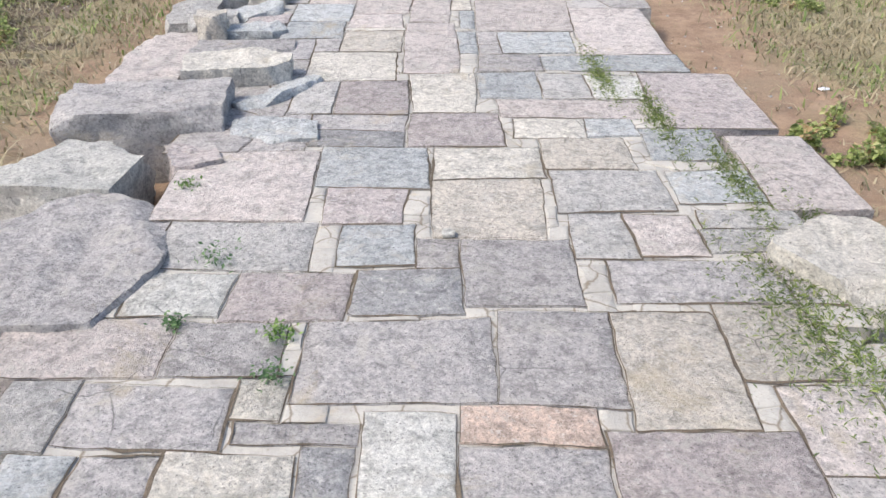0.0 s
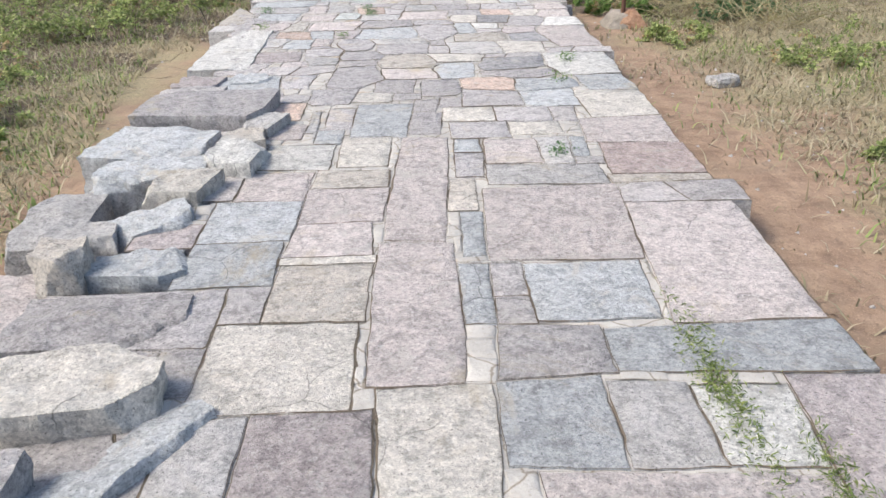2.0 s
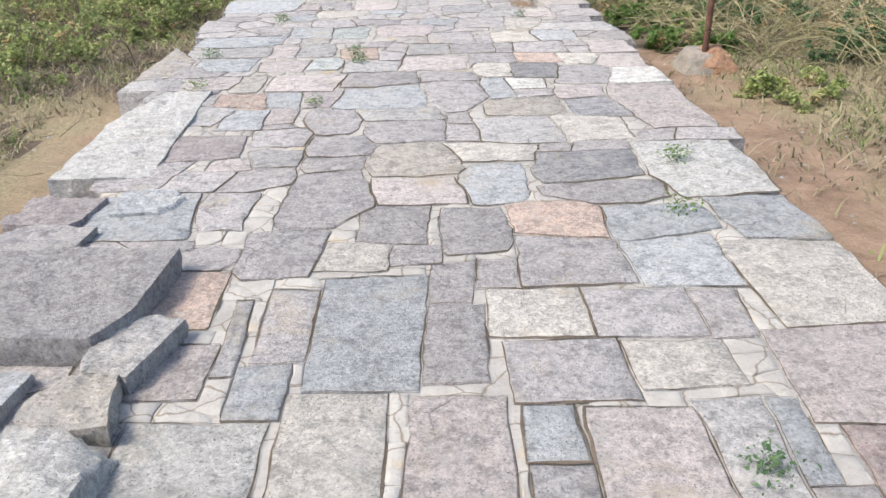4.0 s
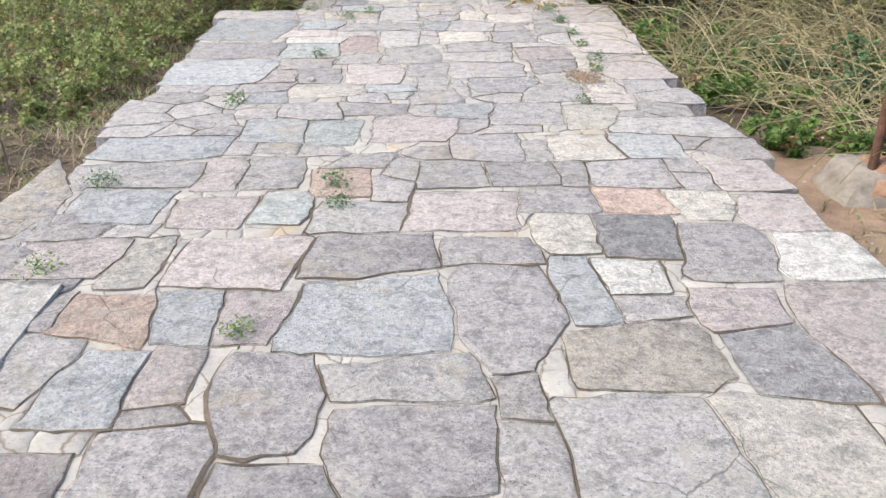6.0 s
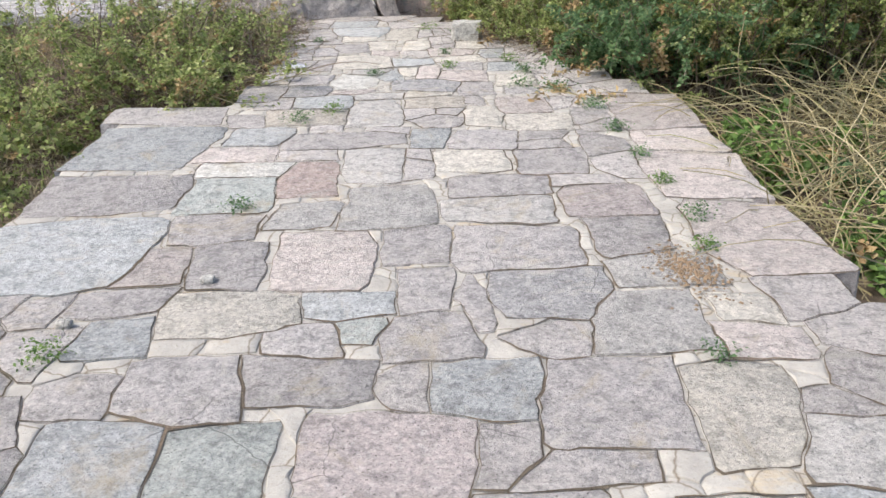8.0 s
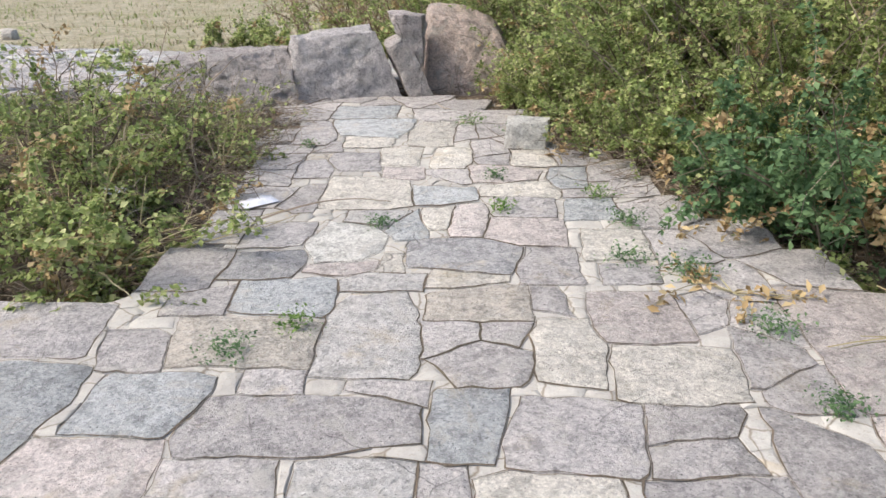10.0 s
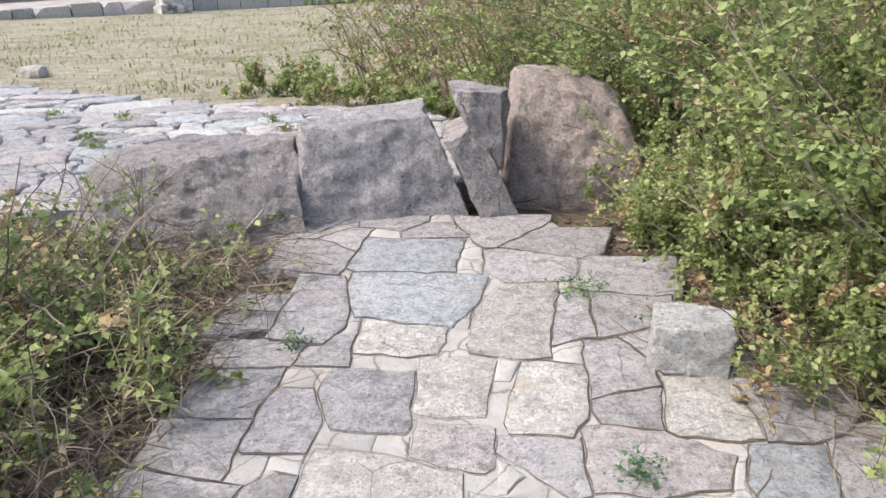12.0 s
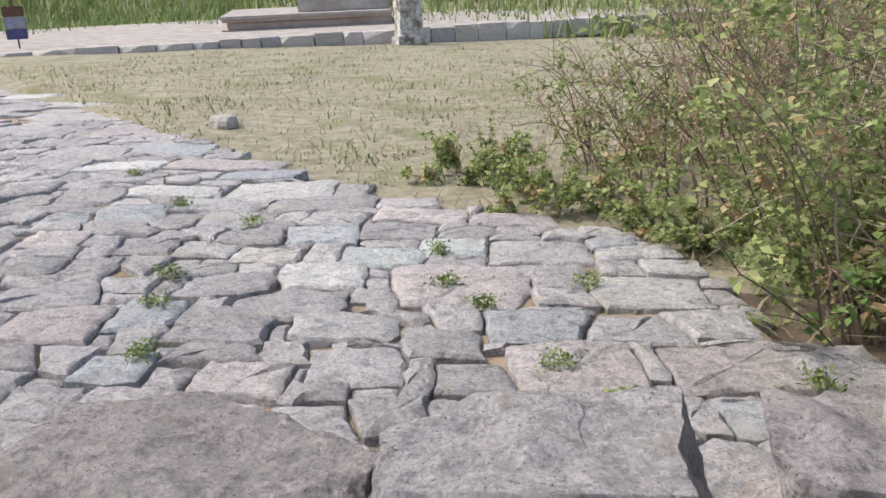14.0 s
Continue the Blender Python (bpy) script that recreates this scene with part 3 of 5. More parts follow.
for x0, x1, y0, y1, n in ((-2.7, -1.22, 14.15, 16.7, 1500), (0.15, 2.0, 14.3, 17.0, 1500)):
    x, y = patchy(gr, n * 2, x0, x1, y0, y1, lambda x, y: clear_of_paving(x, y, -0.12) * 1.0)
    for a, b in zip(x, y):
        t = gr.uniform(0, 6.28)
        lines.append((grow(gr, (a, b, float(ground_z(a, b)) + gr.uniform(0.01, 0.10)), (math.cos(t), math.sin(t), gr.uniform(-0.1, 0.3)), gr.uniform(0.06, 0.3), 3, 0.06, 0.2), gr.uniform(0.001, 0.0025), 0.0008))
tagged(tubes("fallen_twigs", lines, TWIG), "tangle of dry brown twigs lying on the soil", "twigs", kind="stuff")
v, f = [], []
x, y = patchy(gr, 2600, -5, 5, 0, 17, lambda x, y: clear_of_paving(x, y, 0.0) * 0.5)
for a, b in zip(x, y):
    k, s, z = len(v), gr.uniform(0.004, 0.016), float(ground_z(a, b))
    v += [(a + s * gr.uniform(.7, 1.3), b, z), (a, b + s, z), (a - s, b, z + s * .2), (a, b - s * gr.uniform(.6, 1.2), z), (a + s * .2, b, z + s * .9)]
    f += [(k, k + 1, k + 4), (k + 1, k + 2, k + 4), (k + 2, k + 3, k + 4), (k + 3, k, k + 4)]
tagged(mesh_object("gravel", v, f, STONE_MIXED), "small chips of stone on the soil", "gravel", kind="stuff")

# shrubs at the causeway's end
G1 = "green shrub with small leaves and woody stems"
BROWN = "half-dry shrub with brown stems and few leaves"
for i, (x, y, r, h, n) in enumerate(((-1.95, 14.60, 0.40, 0.80, 34), (-2.75, 14.75, 0.55, 0.85, 40), (-3.5, 14.9, 0.7, 0.95, 40), (-2.15, 15.25, 0.45, 0.80, 34), (-4.3, 14.2, 0.8, 0.9, 36), (-3.2, 15.9, 0.7, 0.7, 30), (-4.3, 15.8, 0.8, 0.8, 30), (-1.78, 14.75, 0.25, 0.34, 22))):
    shrub("shrub", x, y, r, h, n, "green and yellowing shrub overhanging the pavement", seed=100 + i, leaf_size=0.024, per=17, droop=0.10, spread=1.0, dry=0.25, wood=TWIGPALE if i % 2 == 0 else TWIG)
for i, (x, y, r, h, n) in enumerate(((-1.62, 15.15, 0.32, 0.36, 40), (-1.65, 15.6, 0.35, 0.42, 44), (-1.70, 16.0, 0.35, 0.42, 40), (-2.3, 16.05, 0.45, 0.5, 34), (-2.15, 15.65, 0.4, 0.55, 36))):
    shrub("dry_shrub", x, y, r, h, n, "low tangle of dry brown twigs with few leaves", seed=120 + i, leaf_size=0.022, per=4, droop=0.10, spread=1.3, dry=0.65, twigs=12, thick=0.006, wood=TWIGPALE if i == 1 else TWIG)
for i, (x, y, r, h, n) in enumerate(((0.62, 16.45, 0.36, 1.1, 30), (1.00, 15.90, 0.5, 1.45, 34), (1.65, 15.55, 0.6, 1.7, 36), (0.55, 17.5, 0.45, 1.5, 32), (1.25, 16.9, 0.8, 2.1, 40), (2.4, 16.0, 0.9, 2.3, 40),
                                     (3.3, 15.3, 0.9, 2.2, 38), (4.4, 14.8, 1.0, 2.3, 36), (2.5, 17.9, 1.0, 2.6, 36), (0.25, 18.6, 0.6, 1.8, 38), (0.22, 17.95, 0.3, 1.1, 24), (-0.45, 18.9, 0.35, 1.25, 30), (-0.62, 19.75, 0.4, 1.5, 34), (1.75, 14.75, 0.45, 1.2, 34), (2.5, 14.9, 0.6, 1.6, 36), (3.3, 14.5, 0.6, 1.5, 30), (2.1, 15.3, 0.6, 1.9, 40), (2.9, 15.6, 0.7, 2.1, 40), (3.7, 15.9, 0.8, 2.4, 40), (1.6, 16.3, 0.6, 1.9, 40), (4.6, 16.6, 0.9, 2.6, 36), (3.9, 17.2, 1.1, 2.8, 30), (5.4, 15.5, 1.2, 2.8, 30))):
    shrub("shrub", x, y, r, h, n, G1, seed=140 + i, leaf_size=0.023 if y < 18 else 0.032, per=26 if y < 18 else 12, droop=0.035, spread=0.55, twigs=8, dry=0.1 if y < 18 else 0.4)
for i, (x, y, r, h, n) in enumerate(((0.85, 20.0, 0.9, 2.2, 40), (-0.35, 20.5, 0.7, 1.7, 40), (-1.45, 21.2, 0.7, 1.45, 36), (0.3, 21.9, 1.0, 2.3, 34), (-0.9, 22.5, 0.9, 2.0, 34), (-2.2, 22.2, 0.5, 1.0, 30), (2.0, 21.2, 1.1, 2.6, 40), (0.0, 19.4, 0.5, 1.3, 34), (-1.3, 23.6, 0.9, 2.0, 36), (0.9, 23.8, 1.0, 2.5, 40))):
    shrub("shrub", x, y, r, h, n, BROWN, seed=170 + i, leaf_size=0.034, per=7, droop=0.03, spread=0.5, twigs=13, dry=0.75, thick=0.010, wood=TWIGRED)
for i, (x, y, r, h) in enumerate(((-2.35, 20.75, 0.45, 0.5), (-1.4, 20.2, 0.4, 0.45), (-0.5, 19.6, 0.4, 0.55), (0.05, 18.25, 0.35, 0.7), (-3.1, 21.3, 0.4, 0.4), (0.14, 16.85, 0.18, 0.36))):
    shrub("shrub", x, y, r, h, 22, "low bright green shrub at the road's edge", leaf=LEAFBRIGHT if i == 3 else LEAF, seed=190 + i, leaf_size=0.020 if y < 17 else 0.03, per=14, spread=0.9, droop=0.08)
for i, (x, y, r, h) in enumerate(((1.35, 14.75, 0.35, 0.8), (1.0, 14.95, 0.3, 0.55), (1.8, 14.7, 0.4, 0.9))):
    shrub("feathery_shrub", x, y, r, h, 20, "blue-green feathery-leaved plant beside the path", leaf=LEAFBLUE, seed=200 + i, leaf_size=0.030, per=26, slim=0.5, spread=0.7)
for i, (x, y, r, h) in enumerate(((0.16, 16.70, 0.16, 0.34), (0.36, 16.5, 0.2, 0.55), (0.42, 16.15, 0.25, 0.65), (0.62, 15.65, 0.28, 0.6), (0.42, 16.98, 0.25, 0.8), (0.95, 15.35, 0.3, 0.6), (0.75, 16.1, 0.3, 0.9), (1.3, 15.2, 0.3, 0.7))):
    shrub("shrub", x, y, r, h, 30, "dense low shrub with dusty green leaves beside the stones", seed=400 + i, leaf_size=0.018, per=16, spread=0.9, droop=0.06, twigs=7, thick=0.004)
# brush along the causeway's left and right feet
for i, (x, y, r, h) in enumerate(((-3.0, 11.2, 0.5, 0.45), (-2.75, 12.5, 0.45, 0.5), (-3.6, 12.4, 0.7, 0.7), (-2.85, 13.5, 0.45, 0.6), (-3.8, 13.4, 0.7, 0.8), (-4.3, 9.6, 0.7, 0.5), (-3.6, 8.4, 0.5, 0.35), (-3.3, 10.2, 0.6, 0.5), (-4.4, 11.4, 0.8, 0.8), (-4.9, 12.6, 0.8, 1.0), (-3.2, 13.9, 0.6, 0.8), (-5.0, 10.4, 0.8, 0.7), (-2.7, 14.1, 0.4, 0.6), (-5.6, 13.8, 0.9, 1.1), (-3.3, 7.3, 0.5, 0.45), (-3.9, 6.4, 0.6, 0.5), (-3.5, 5.5, 0.45, 0.3))):
    shrub("dry_shrub", x, y, r, h, 44, "dry straggling brush with some green leaves", seed=220 + i, leaf_size=0.030, per=9, droop=0.10, spread=1.2, dry=0.45, wood=TWIG if i % 2 else TWIGPALE, thick=0.004)
for i, (x, y, r, h) in enumerate(((-3.1, 1.5, 0.4, 0.22), (-3.3, 5.3, 0.4, 0.3), (-2.9, 6.6, 0.4, 0.2), (1.95, 3.6, 0.28, 0.16), (2.35, 3.45, 0.3, 0.16), (2.6, 6.2, 0.25, 0.14), (-2.6, 12.0, 0.25, 0.3), (-3.2, 4.4, 0.4, 0.25), (2.3, 9.9, 0.3, 0.2), (3.2, 8.6, 0.4, 0.4), (-2.7, 13.1, 0.25, 0.3), (-1.55, 14.38, 0.18, 0.2), (-1.40, 14.62, 0.12, 0.14), (-1.75, 14.2, 0.2, 0.24), (0.95, 14.55, 0.2, 0.25), (1.2, 14.3, 0.2, 0.3))):
    shrub("weed_clump", x, y, r, h, 24, "low dark green leafy weeds on the soil", LEAF, seed=240 + i, leaf_size=0.026, per=9, spread=1.6, droop=0.14, category="weed", thick=0.002, group="weeds beside the causeway")
for i, (x, y, r, h) in enumerate(((1.9, 12.4, 0.35, 0.35), (2.4, 13.1, 0.45, 0.4), (2.0, 11.4, 0.35, 0.28), (2.9, 12.2, 0.5, 0.45), (1.75, 13.6, 0.3, 0.4), (3.3, 11.0, 0.5, 0.4))):
    shrub("leafy_plant", x, y, r, h, 22, "bright green leafy plants under dry stalks", leaf=LEAFBLUE if i % 2 else LEAFBRIGHT, seed=260 + i, leaf_size=0.035, per=11, spread=1.2, droop=0.10, category="plant", group="plants under the stalks", thick=0.003)
for i, (x, y) in enumerate(((2.3, 12.0), (2.9, 12.8), (2.2, 13.4), (3.6, 12.0), (3.2, 13.7), (4.2, 12.9), (2.7, 11.2), (1.95, 13.9), (2.4, 14.3), (1.75, 12.8), (3.0, 14.1), (3.4, 10.4))):
    rng = np.random.default_rng(280 + i)
    root = tagged(new("dry_stalks"), "tangle of long arching straw-yellow stalks", "dry plant", "dry stalk tangles")
    root.location = (x, y, float(ground_z(x, y)))
    lines = []
    for _ in range(110):
        a = rng.uniform(0, 6.28)
        g = grow(rng, (rng.normal() * 0.25, rng.normal() * 0.25, 0), (math.cos(a) * 0.7, math.sin(a) * 0.7, rng.uniform(0.5, 1.2)), rng.uniform(0.5, 1.3), 9, 0.16, 0.10)
        g[:, 2] = np.maximum(g[:, 2], 0.02 + 0.02 * rng.uniform())
        lines.append((g, 0.0042, 0.0018))
    tubes("stalk_tangle", lines, TWIGPALE, root)["kind"] = "stuff"

# weeds in the joints
JOINT = "weeds growing in the paving joints"


def joint_weed(x, y, r, count, leaf, top, size=0.016, label="small green weed growing in a paving joint"):
    rng = np.random.default_rng(int(abs(x) * 1000 + y * 77))
    count = int(count * 1.8)
    p = rng.normal(size=(count, 3)) * (r * 0.7, r * 0.7, 0)
    p[:, 2] = rng.uniform(0.002, 0.06, count) * min(1.0, r / 0.05)
    root = leaves("joint_weed", p, size * rng.uniform(0.5, 1.4, count), leaf, None, rng, 0.5, 0.6)
    root.location = (x, y, float(top(y)))
    return tagged(root, label, "weed", JOINT, "stuff")


for x, y, r, n in ((-0.45, 1.80, 0.03, 60), (-0.44, 1.62, 0.035, 50), (-0.76, 1.85, 0.025, 50), (-0.95, 2.72, 0.03, 40), (-0.72, 2.18, 0.05, 50), (0.82, 7.35, 0.05, 60), (0.62, 5.95, 0.04, 70), (-0.62, 10.08, 0.05, 90), (-0.58, 9.85, 0.04, 70), (-1.32, 11.35, 0.05, 80),
                   (0.86, 12.35, 0.05, 90), (0.82, 12.75, 0.04, 80), (0.80, 13.1, 0.045, 90), (0.76, 13.5, 0.05, 110), (0.72, 13.9, 0.06, 130), (0.80, 12.05, 0.04, 80), (-1.02, 12.55, 0.04, 70), (0.55, 14.3, 0.07, 150), (0.4, 14.75, 0.05, 110), (0.32, 15.05, 0.05, 100),
                   (-0.95, 13.75, 0.06, 110), (-0.78, 13.9, 0.05, 80), (-0.1, 14.9, 0.04, 80), (-0.12, 15.3, 0.04, 70), (0.35, 14.4, 0.05, 90), (-0.6, 14.72, 0.04, 70), (-1.1, 15.8, 0.03, 50), (0.95, 7.9, 0.05, 80), (-0.75, 8.9, 0.04, 60), (-0.25, 16.2, 0.06, 80), (0.0, 16.0, 0.05, 70), (-1.6, 10.1, 0.06, 90), (-1.5, 9.3, 0.05, 60), (0.62, 11.3, 0.04, 50)):
    joint_weed(x, y, r, n, LEAFBLUE if n % 20 else LEAFBRIGHT, causeway_top)
for x, y in ((-3.3, 18.35), (-3.05, 18.0), (-2.15, 18.75), (-1.9, 18.55), (-1.6, 19.0), (-1.45, 18.1), (-2.7, 17.6), (-4.3, 19.5), (-3.6, 19.3), (-1.2, 17.9), (-2.4, 19.2), (-5.4, 20.2), (-0.7, 18.3)):
    joint_weed(x, y, 0.045, 90, GREENGRASS, road_top, 0.020, "tuft of grass in a gap between setts")
v = np.random.default_rng(5)
x = np.concatenate([v.normal(0.80 + 0.16 * k, 0.028, 260) for k in (0, 1, 2, 3)])
y = np.concatenate([v.normal(4.0 - 0.62 * k, 0.22, 260) for k in (0, 1, 2, 3)])
x, y = np.concatenate([x, v.normal(1.06, 0.09, 700)]), np.concatenate([y, v.normal(1.85, 0.25, 700)])
x, y = np.tile(x, 5) + v.normal(0, 0.018, 5 * len(x)), np.tile(y, 5) + v.normal(0, 0.05, 5 * len(y))
moss = leaves("joint_grass", np.stack([x, y, causeway_top(y) + v.uniform(0, 0.008, len(x))], 1), v.uniform(0.010, 0.030, len(x)), GREENGRASS, None, v, 0.16, 0.9)
tagged(moss, "short green grass spreading over the causeway edge", "grass", kind="stuff")


def dry_sprig(x, y, z, seed, n, reach, label):
    """A wilted plant whose curled pale leaves hang from arching stems."""
    rng = np.random.default_rng(seed)
    root = tagged(new("dry_plant"), label, "dry plant")
    root.location = (x, y, z)
    lines, pos = [], []
    for _ in range(n):
        a = rng.uniform(0, 6.28)
        g = grow(rng, (0, 0, 0.0), (math.cos(a), math.sin(a), 0.9), reach * rng.uniform(0.6, 1.2), 8, 0.24, 0.1)
        g[:, 2] = np.maximum(g[:, 2], 0.012)
        lines.append((g, 0.003, 0.001))
        u = rng.uniform(2, 8, 26)
        pos.append(np.stack([np.interp(u, range(9), g[:, c]) for c in range(3)], 1) + rng.normal(size=(26, 3)) * 0.012)
    tubes("stem_tangle", lines, TWIGPALE, root)["kind"] = "stuff"
    q = np.concatenate(pos)
    leaves("dead_leaves", q, rng.uniform(0.02, 0.05, len(q)), LEAFDRY, root, rng, 0.5, 0.9)["kind"] = "stuff"


dry_sprig(0.66, 14.15, 0.10, 1, 7, 0.34, "wilted straw-coloured plant lying on the pavement")
dry_sprig(0.24, 15.85, 0.16, 2, 9, 0.34, "wilted straw-coloured plant beside a pale stone")
dry_sprig(0.75, 14.75, 0.10, 3, 6, 0.40, "wilted orange-brown stalks at the path's edge")
dry_sprig(-2.9, 13.0, -0.12, 4, 6, 0.5, "wilted pale seed stalks above the brush")

# ---- marker pole ----
pole = tagged(new("marker_pole"), "rusty iron pole set in a domed concrete footing", "pole")
px, py = 1.98, 10.72
pole.location = (px, py, float(ground_z(px, py)) - 0.01)
bm = rock_mesh(0.52, 0.46, 0.16, 71, cuts=4, rough=0.022, bulge=0.25, taper=(0.17, 0.17), lean=0.15)
for w_ in bm.verts:
    w_.co.z -= 0.02
foot = part("footing", bm, CONCRETE, pole, "grey domed concrete footing")
bm = rock_mesh(0.40, 0.38, 0.19, 72, cuts=4, rough=0.026, bulge=0.25, taper=(0.15, 0.15), lean=0.15)
for w_ in bm.verts:
    w_.co.x += 0.05
    w_.co.y -= 0.04
    w_.co.z -= 0.02
part("crust", bm, REDCAKE, foot, "reddish crumbling crust")
bm = bmesh.new()
bmesh.ops.create_cone(bm, cap_ends=True, segments=16, radius1=0.024, radius2=0.023, depth=2.2, matrix=pose(0.0, 0, 1.2, 0, 1.0, 0))
part("pole", bm, RUST, pole, "brown rusty iron tube")
bm = bmesh.new()
bmesh.ops.create_cone(bm, cap_ends=True, segments=10, radius1=0.009, radius2=0.009, depth=0.052, matrix=pose(0, 0, 0.30, 90, 0, 0))
part("bolt", bm, BLACKWIRE, pole)


# ---- litter and small things ----
def pouch(x, y, z, turn, s, label):
    verts, faces, n = [], [], 9
    for i in range(n):
        for j in range(n):
            u, w = i / (n - 1) * 2 - 1, j / (n - 1) * 2 - 1
            hump = max(0, (1 - u * u) * (1 - w * w)) ** 0.6
            verts.append((u * 0.11 * s, w * 0.075 * s + 0.01 * u * s, 0.006 + 0.030 * s * hump * (0.6 + 0.8 * noise.noise((u * 3.5, w * 3.5, x)))))
    for i in range(n - 1):
        for j in range(n - 1):
            a = i * n + j
            faces.append((a, a + n, a + n + 1, a + 1))
    k = len(verts)
    verts += [(p[0], p[1], 0.004) for p in verts]
    faces += [tuple(q + k for q in f[::-1]) for f in faces]
    ob = mesh_object("plastic_pouch", verts, faces, PLASTIC, None, True)
    ob.matrix_world = pose(x, y, z, 0, 0, turn)
    tagged(ob, label, "plastic litter")


pouch(-1.17, 14.98, float(causeway_top(14.98)) + 0.002, 35, 0.72, "crumpled milky plastic pouch lying beside the brush")
pouch(-1.86, 15.05, float(ground_z(-1.86, 15.05)) + 0.08, -30, 0.6, "white plastic scrap caught in the brush")
pouch(2.13, 4.34, float(ground_z(2.13, 4.34)), 20, 0.3, "small white scrap on dry grass")
stick = tubes("stick", [(grow(np.random.default_rng(4), (-1.12, 14.74, float(causeway_top(14.8)) + 0.012), (0.9, 0.42, 0.03), 0.58, 12, 0.0, 0.03) + np.array([[0, 0, 0.03 * math.sin(i / 12 * math.pi)] for i in range(13)]), 0.005, 0.002)], TWIG)
tagged(stick, "thin dark bent stick lying on the pavement", "stick")
for i, (ax, ay, ang, ln) in enumerate(((-1.75, 15.6, 1.2, 0.75), (-2.3, 15.2, 0.5, 0.9), (-2.2, 15.9, 0.1, 0.9))):
    b = tubes("bare_branch", [(grow(np.random.default_rng(60 + i), (ax, ay, float(ground_z(ax, ay))), (math.cos(ang) * 0.7, math.sin(ang) * 0.7, 0.75), ln, 10, 0.10, 0.12), 0.008, 0.002)], TWIG)
    tagged(b, "bare dark branch rising from the brush", "branch")
wire = tubes("bent_wire", [([(-2.62, 11.15, -0.02), (-2.48, 10.98, -0.06), (-2.40, 10.85, -0.16), (-2.38, 10.80, -0.19), (-2.26, 10.88, -0.17), (-2.14, 10.96, -0.17)], 0.006, 0.005)], BLACKWIRE)
tagged(wire, "dark bent iron rod sticking out of the soil", "iron rod")
d = np.random.default_rng(9)
v, f = [], []
for _ in range(500):
    a, b, s = d.normal(0.69, 0.05), d.normal(11.87, 0.10), d.uniform(0.003, 0.009)
    k, z = len(v), float(causeway_top(b)) + 0.004
    v += [(a + s, b, z), (a, b + s, z), (a - s, b, z), (a, b - s, z), (a, b, z + s * 0.7)]
    f += [(k, k + 1, k + 4), (k + 1, k + 2, k + 4), (k + 2, k + 3, k + 4), (k + 3, k, k + 4)]
tagged(mesh_object("dung_crumbs", v, f, DUNG), "scatter of dark brown dry crumbs on the pavement", "dung", kind="stuff")
for i, (x, y) in enumerate(((0.02, 2.36), (-0.98, 11.85), (-1.35, 11.55))):
    block("pebble", x, y, 0.045, 0.035, 0.02, "w", "small white pebble lying on the paving", "pebble", seed=80 + i, z=float(causeway_top(y)), cuts=6, bulge=0.4, rough=0.004, group="white pebbles")


# ---- terrace, plinth and sign beyond the field ----
def bar(along, out, z0, z1, material, name, parent, x0=0.0):
    bm = bmesh.new()
    bmesh.ops.create_cube(bm, size=1, matrix=Matrix.Translation((x0 + along / 2, -out[0] / 2 + out[1] / 2, (z0 + z1) / 2)) @ Matrix.Diagonal((along, out[0] + out[1], z1 - z0, 1)))
    bmesh.ops.bevel(bm, geom=bm.edges[:], offset=min(0.03, (z1 - z0) * 0.2), segments=2, affect="EDGES")
    return part(name, bm, material, parent)


ax, ay, bx, by = -22.9, 32.1, -13.2, 41.4
run, ang = math.hypot(bx - ax, by - ay), math.degrees(math.atan2(by - ay, bx - ax))
terrace = tagged(new("terrace"), "low terrace faced with large weathered stone blocks", "terrace")
terrace.matrix_world = pose(ax, ay, -0.95, 0, 0, ang)
bar(run + 24, (-0.35, 14), -0.2, 0.36, TEMPLEPALE, "deck", terrace, -12)
r = random.Random(3)
u = -12.0
while u < run + 6:
    w_ = r.uniform(0.6, 1.3)
    bm = rock_mesh(w_ - 0.03, 0.5, 0.60 + r.uniform(-0.03, 0.04), r.randrange(999), cuts=3, rough=0.02, bulge=0.03)
    for q in bm.verts:
        q.co.x += u + w_ / 2
        q.co.y += 0.22
        q.co.z -= 0.2
    part("facing_block", bm, r.choice((STONE["n"], STONE["p"], STONE["c"], STONE["v"])), terrace)
    u += w_
plinth = tagged(new("temple_plinth"), "moulded stone plinth of a temple in pale and brown bands", "plinth")
pang = math.degrees(math.atan2(43.9 - 40.4, -16.1 + 21.2))
plinth.matrix_world = pose(-21.2, 40.4, -1.0, 0, 0, pang)
for n_, out, z0, z1, mt in (("base_course", 0.30, -0.05, 0.26, TEMPLEPALE), ("lower_moulding", 0.12, 0.26, 0.40, TEMPLE), ("lip", 0.22, 0.40, 0.46, TEMPLEPALE), ("dado", 0.02, 0.46, 0.72, TEMPLE), ("cornice", 0.18, 0.72, 0.82, TEMPLE), ("coping", 0.26, 0.82, 0.94, TEMPLEPALE)):
    bar(6.1 + out, (out, 6), z0, z1, mt, n_, plinth, -out)
bar(3.5, (-0.6, 5), 0.94, 1.5, TEMPLEPALE, "upper_course", plinth, 2.6)
post = tagged(new("whitewashed_pillar"), "stone pillar with patchy peeling whitewash", "pillar")
post.matrix_world = pose(-13.4, 39.9, -0.95, 0, 0, ang)
bm = rock_mesh(0.75, 0.7, 2.3, 91, cuts=3, rough=0.05, bulge=0.03)
part("shaft", bm, WHITEWASH, post)
bm = rock_mesh(0.95, 0.9, 0.3, 92, cuts=3, rough=0.04, bulge=0.03)
part("foot", bm, WHITEWASH, post)
sign = tagged(new("notice_board"), "small dark blue and grey notice board on a post", "sign")
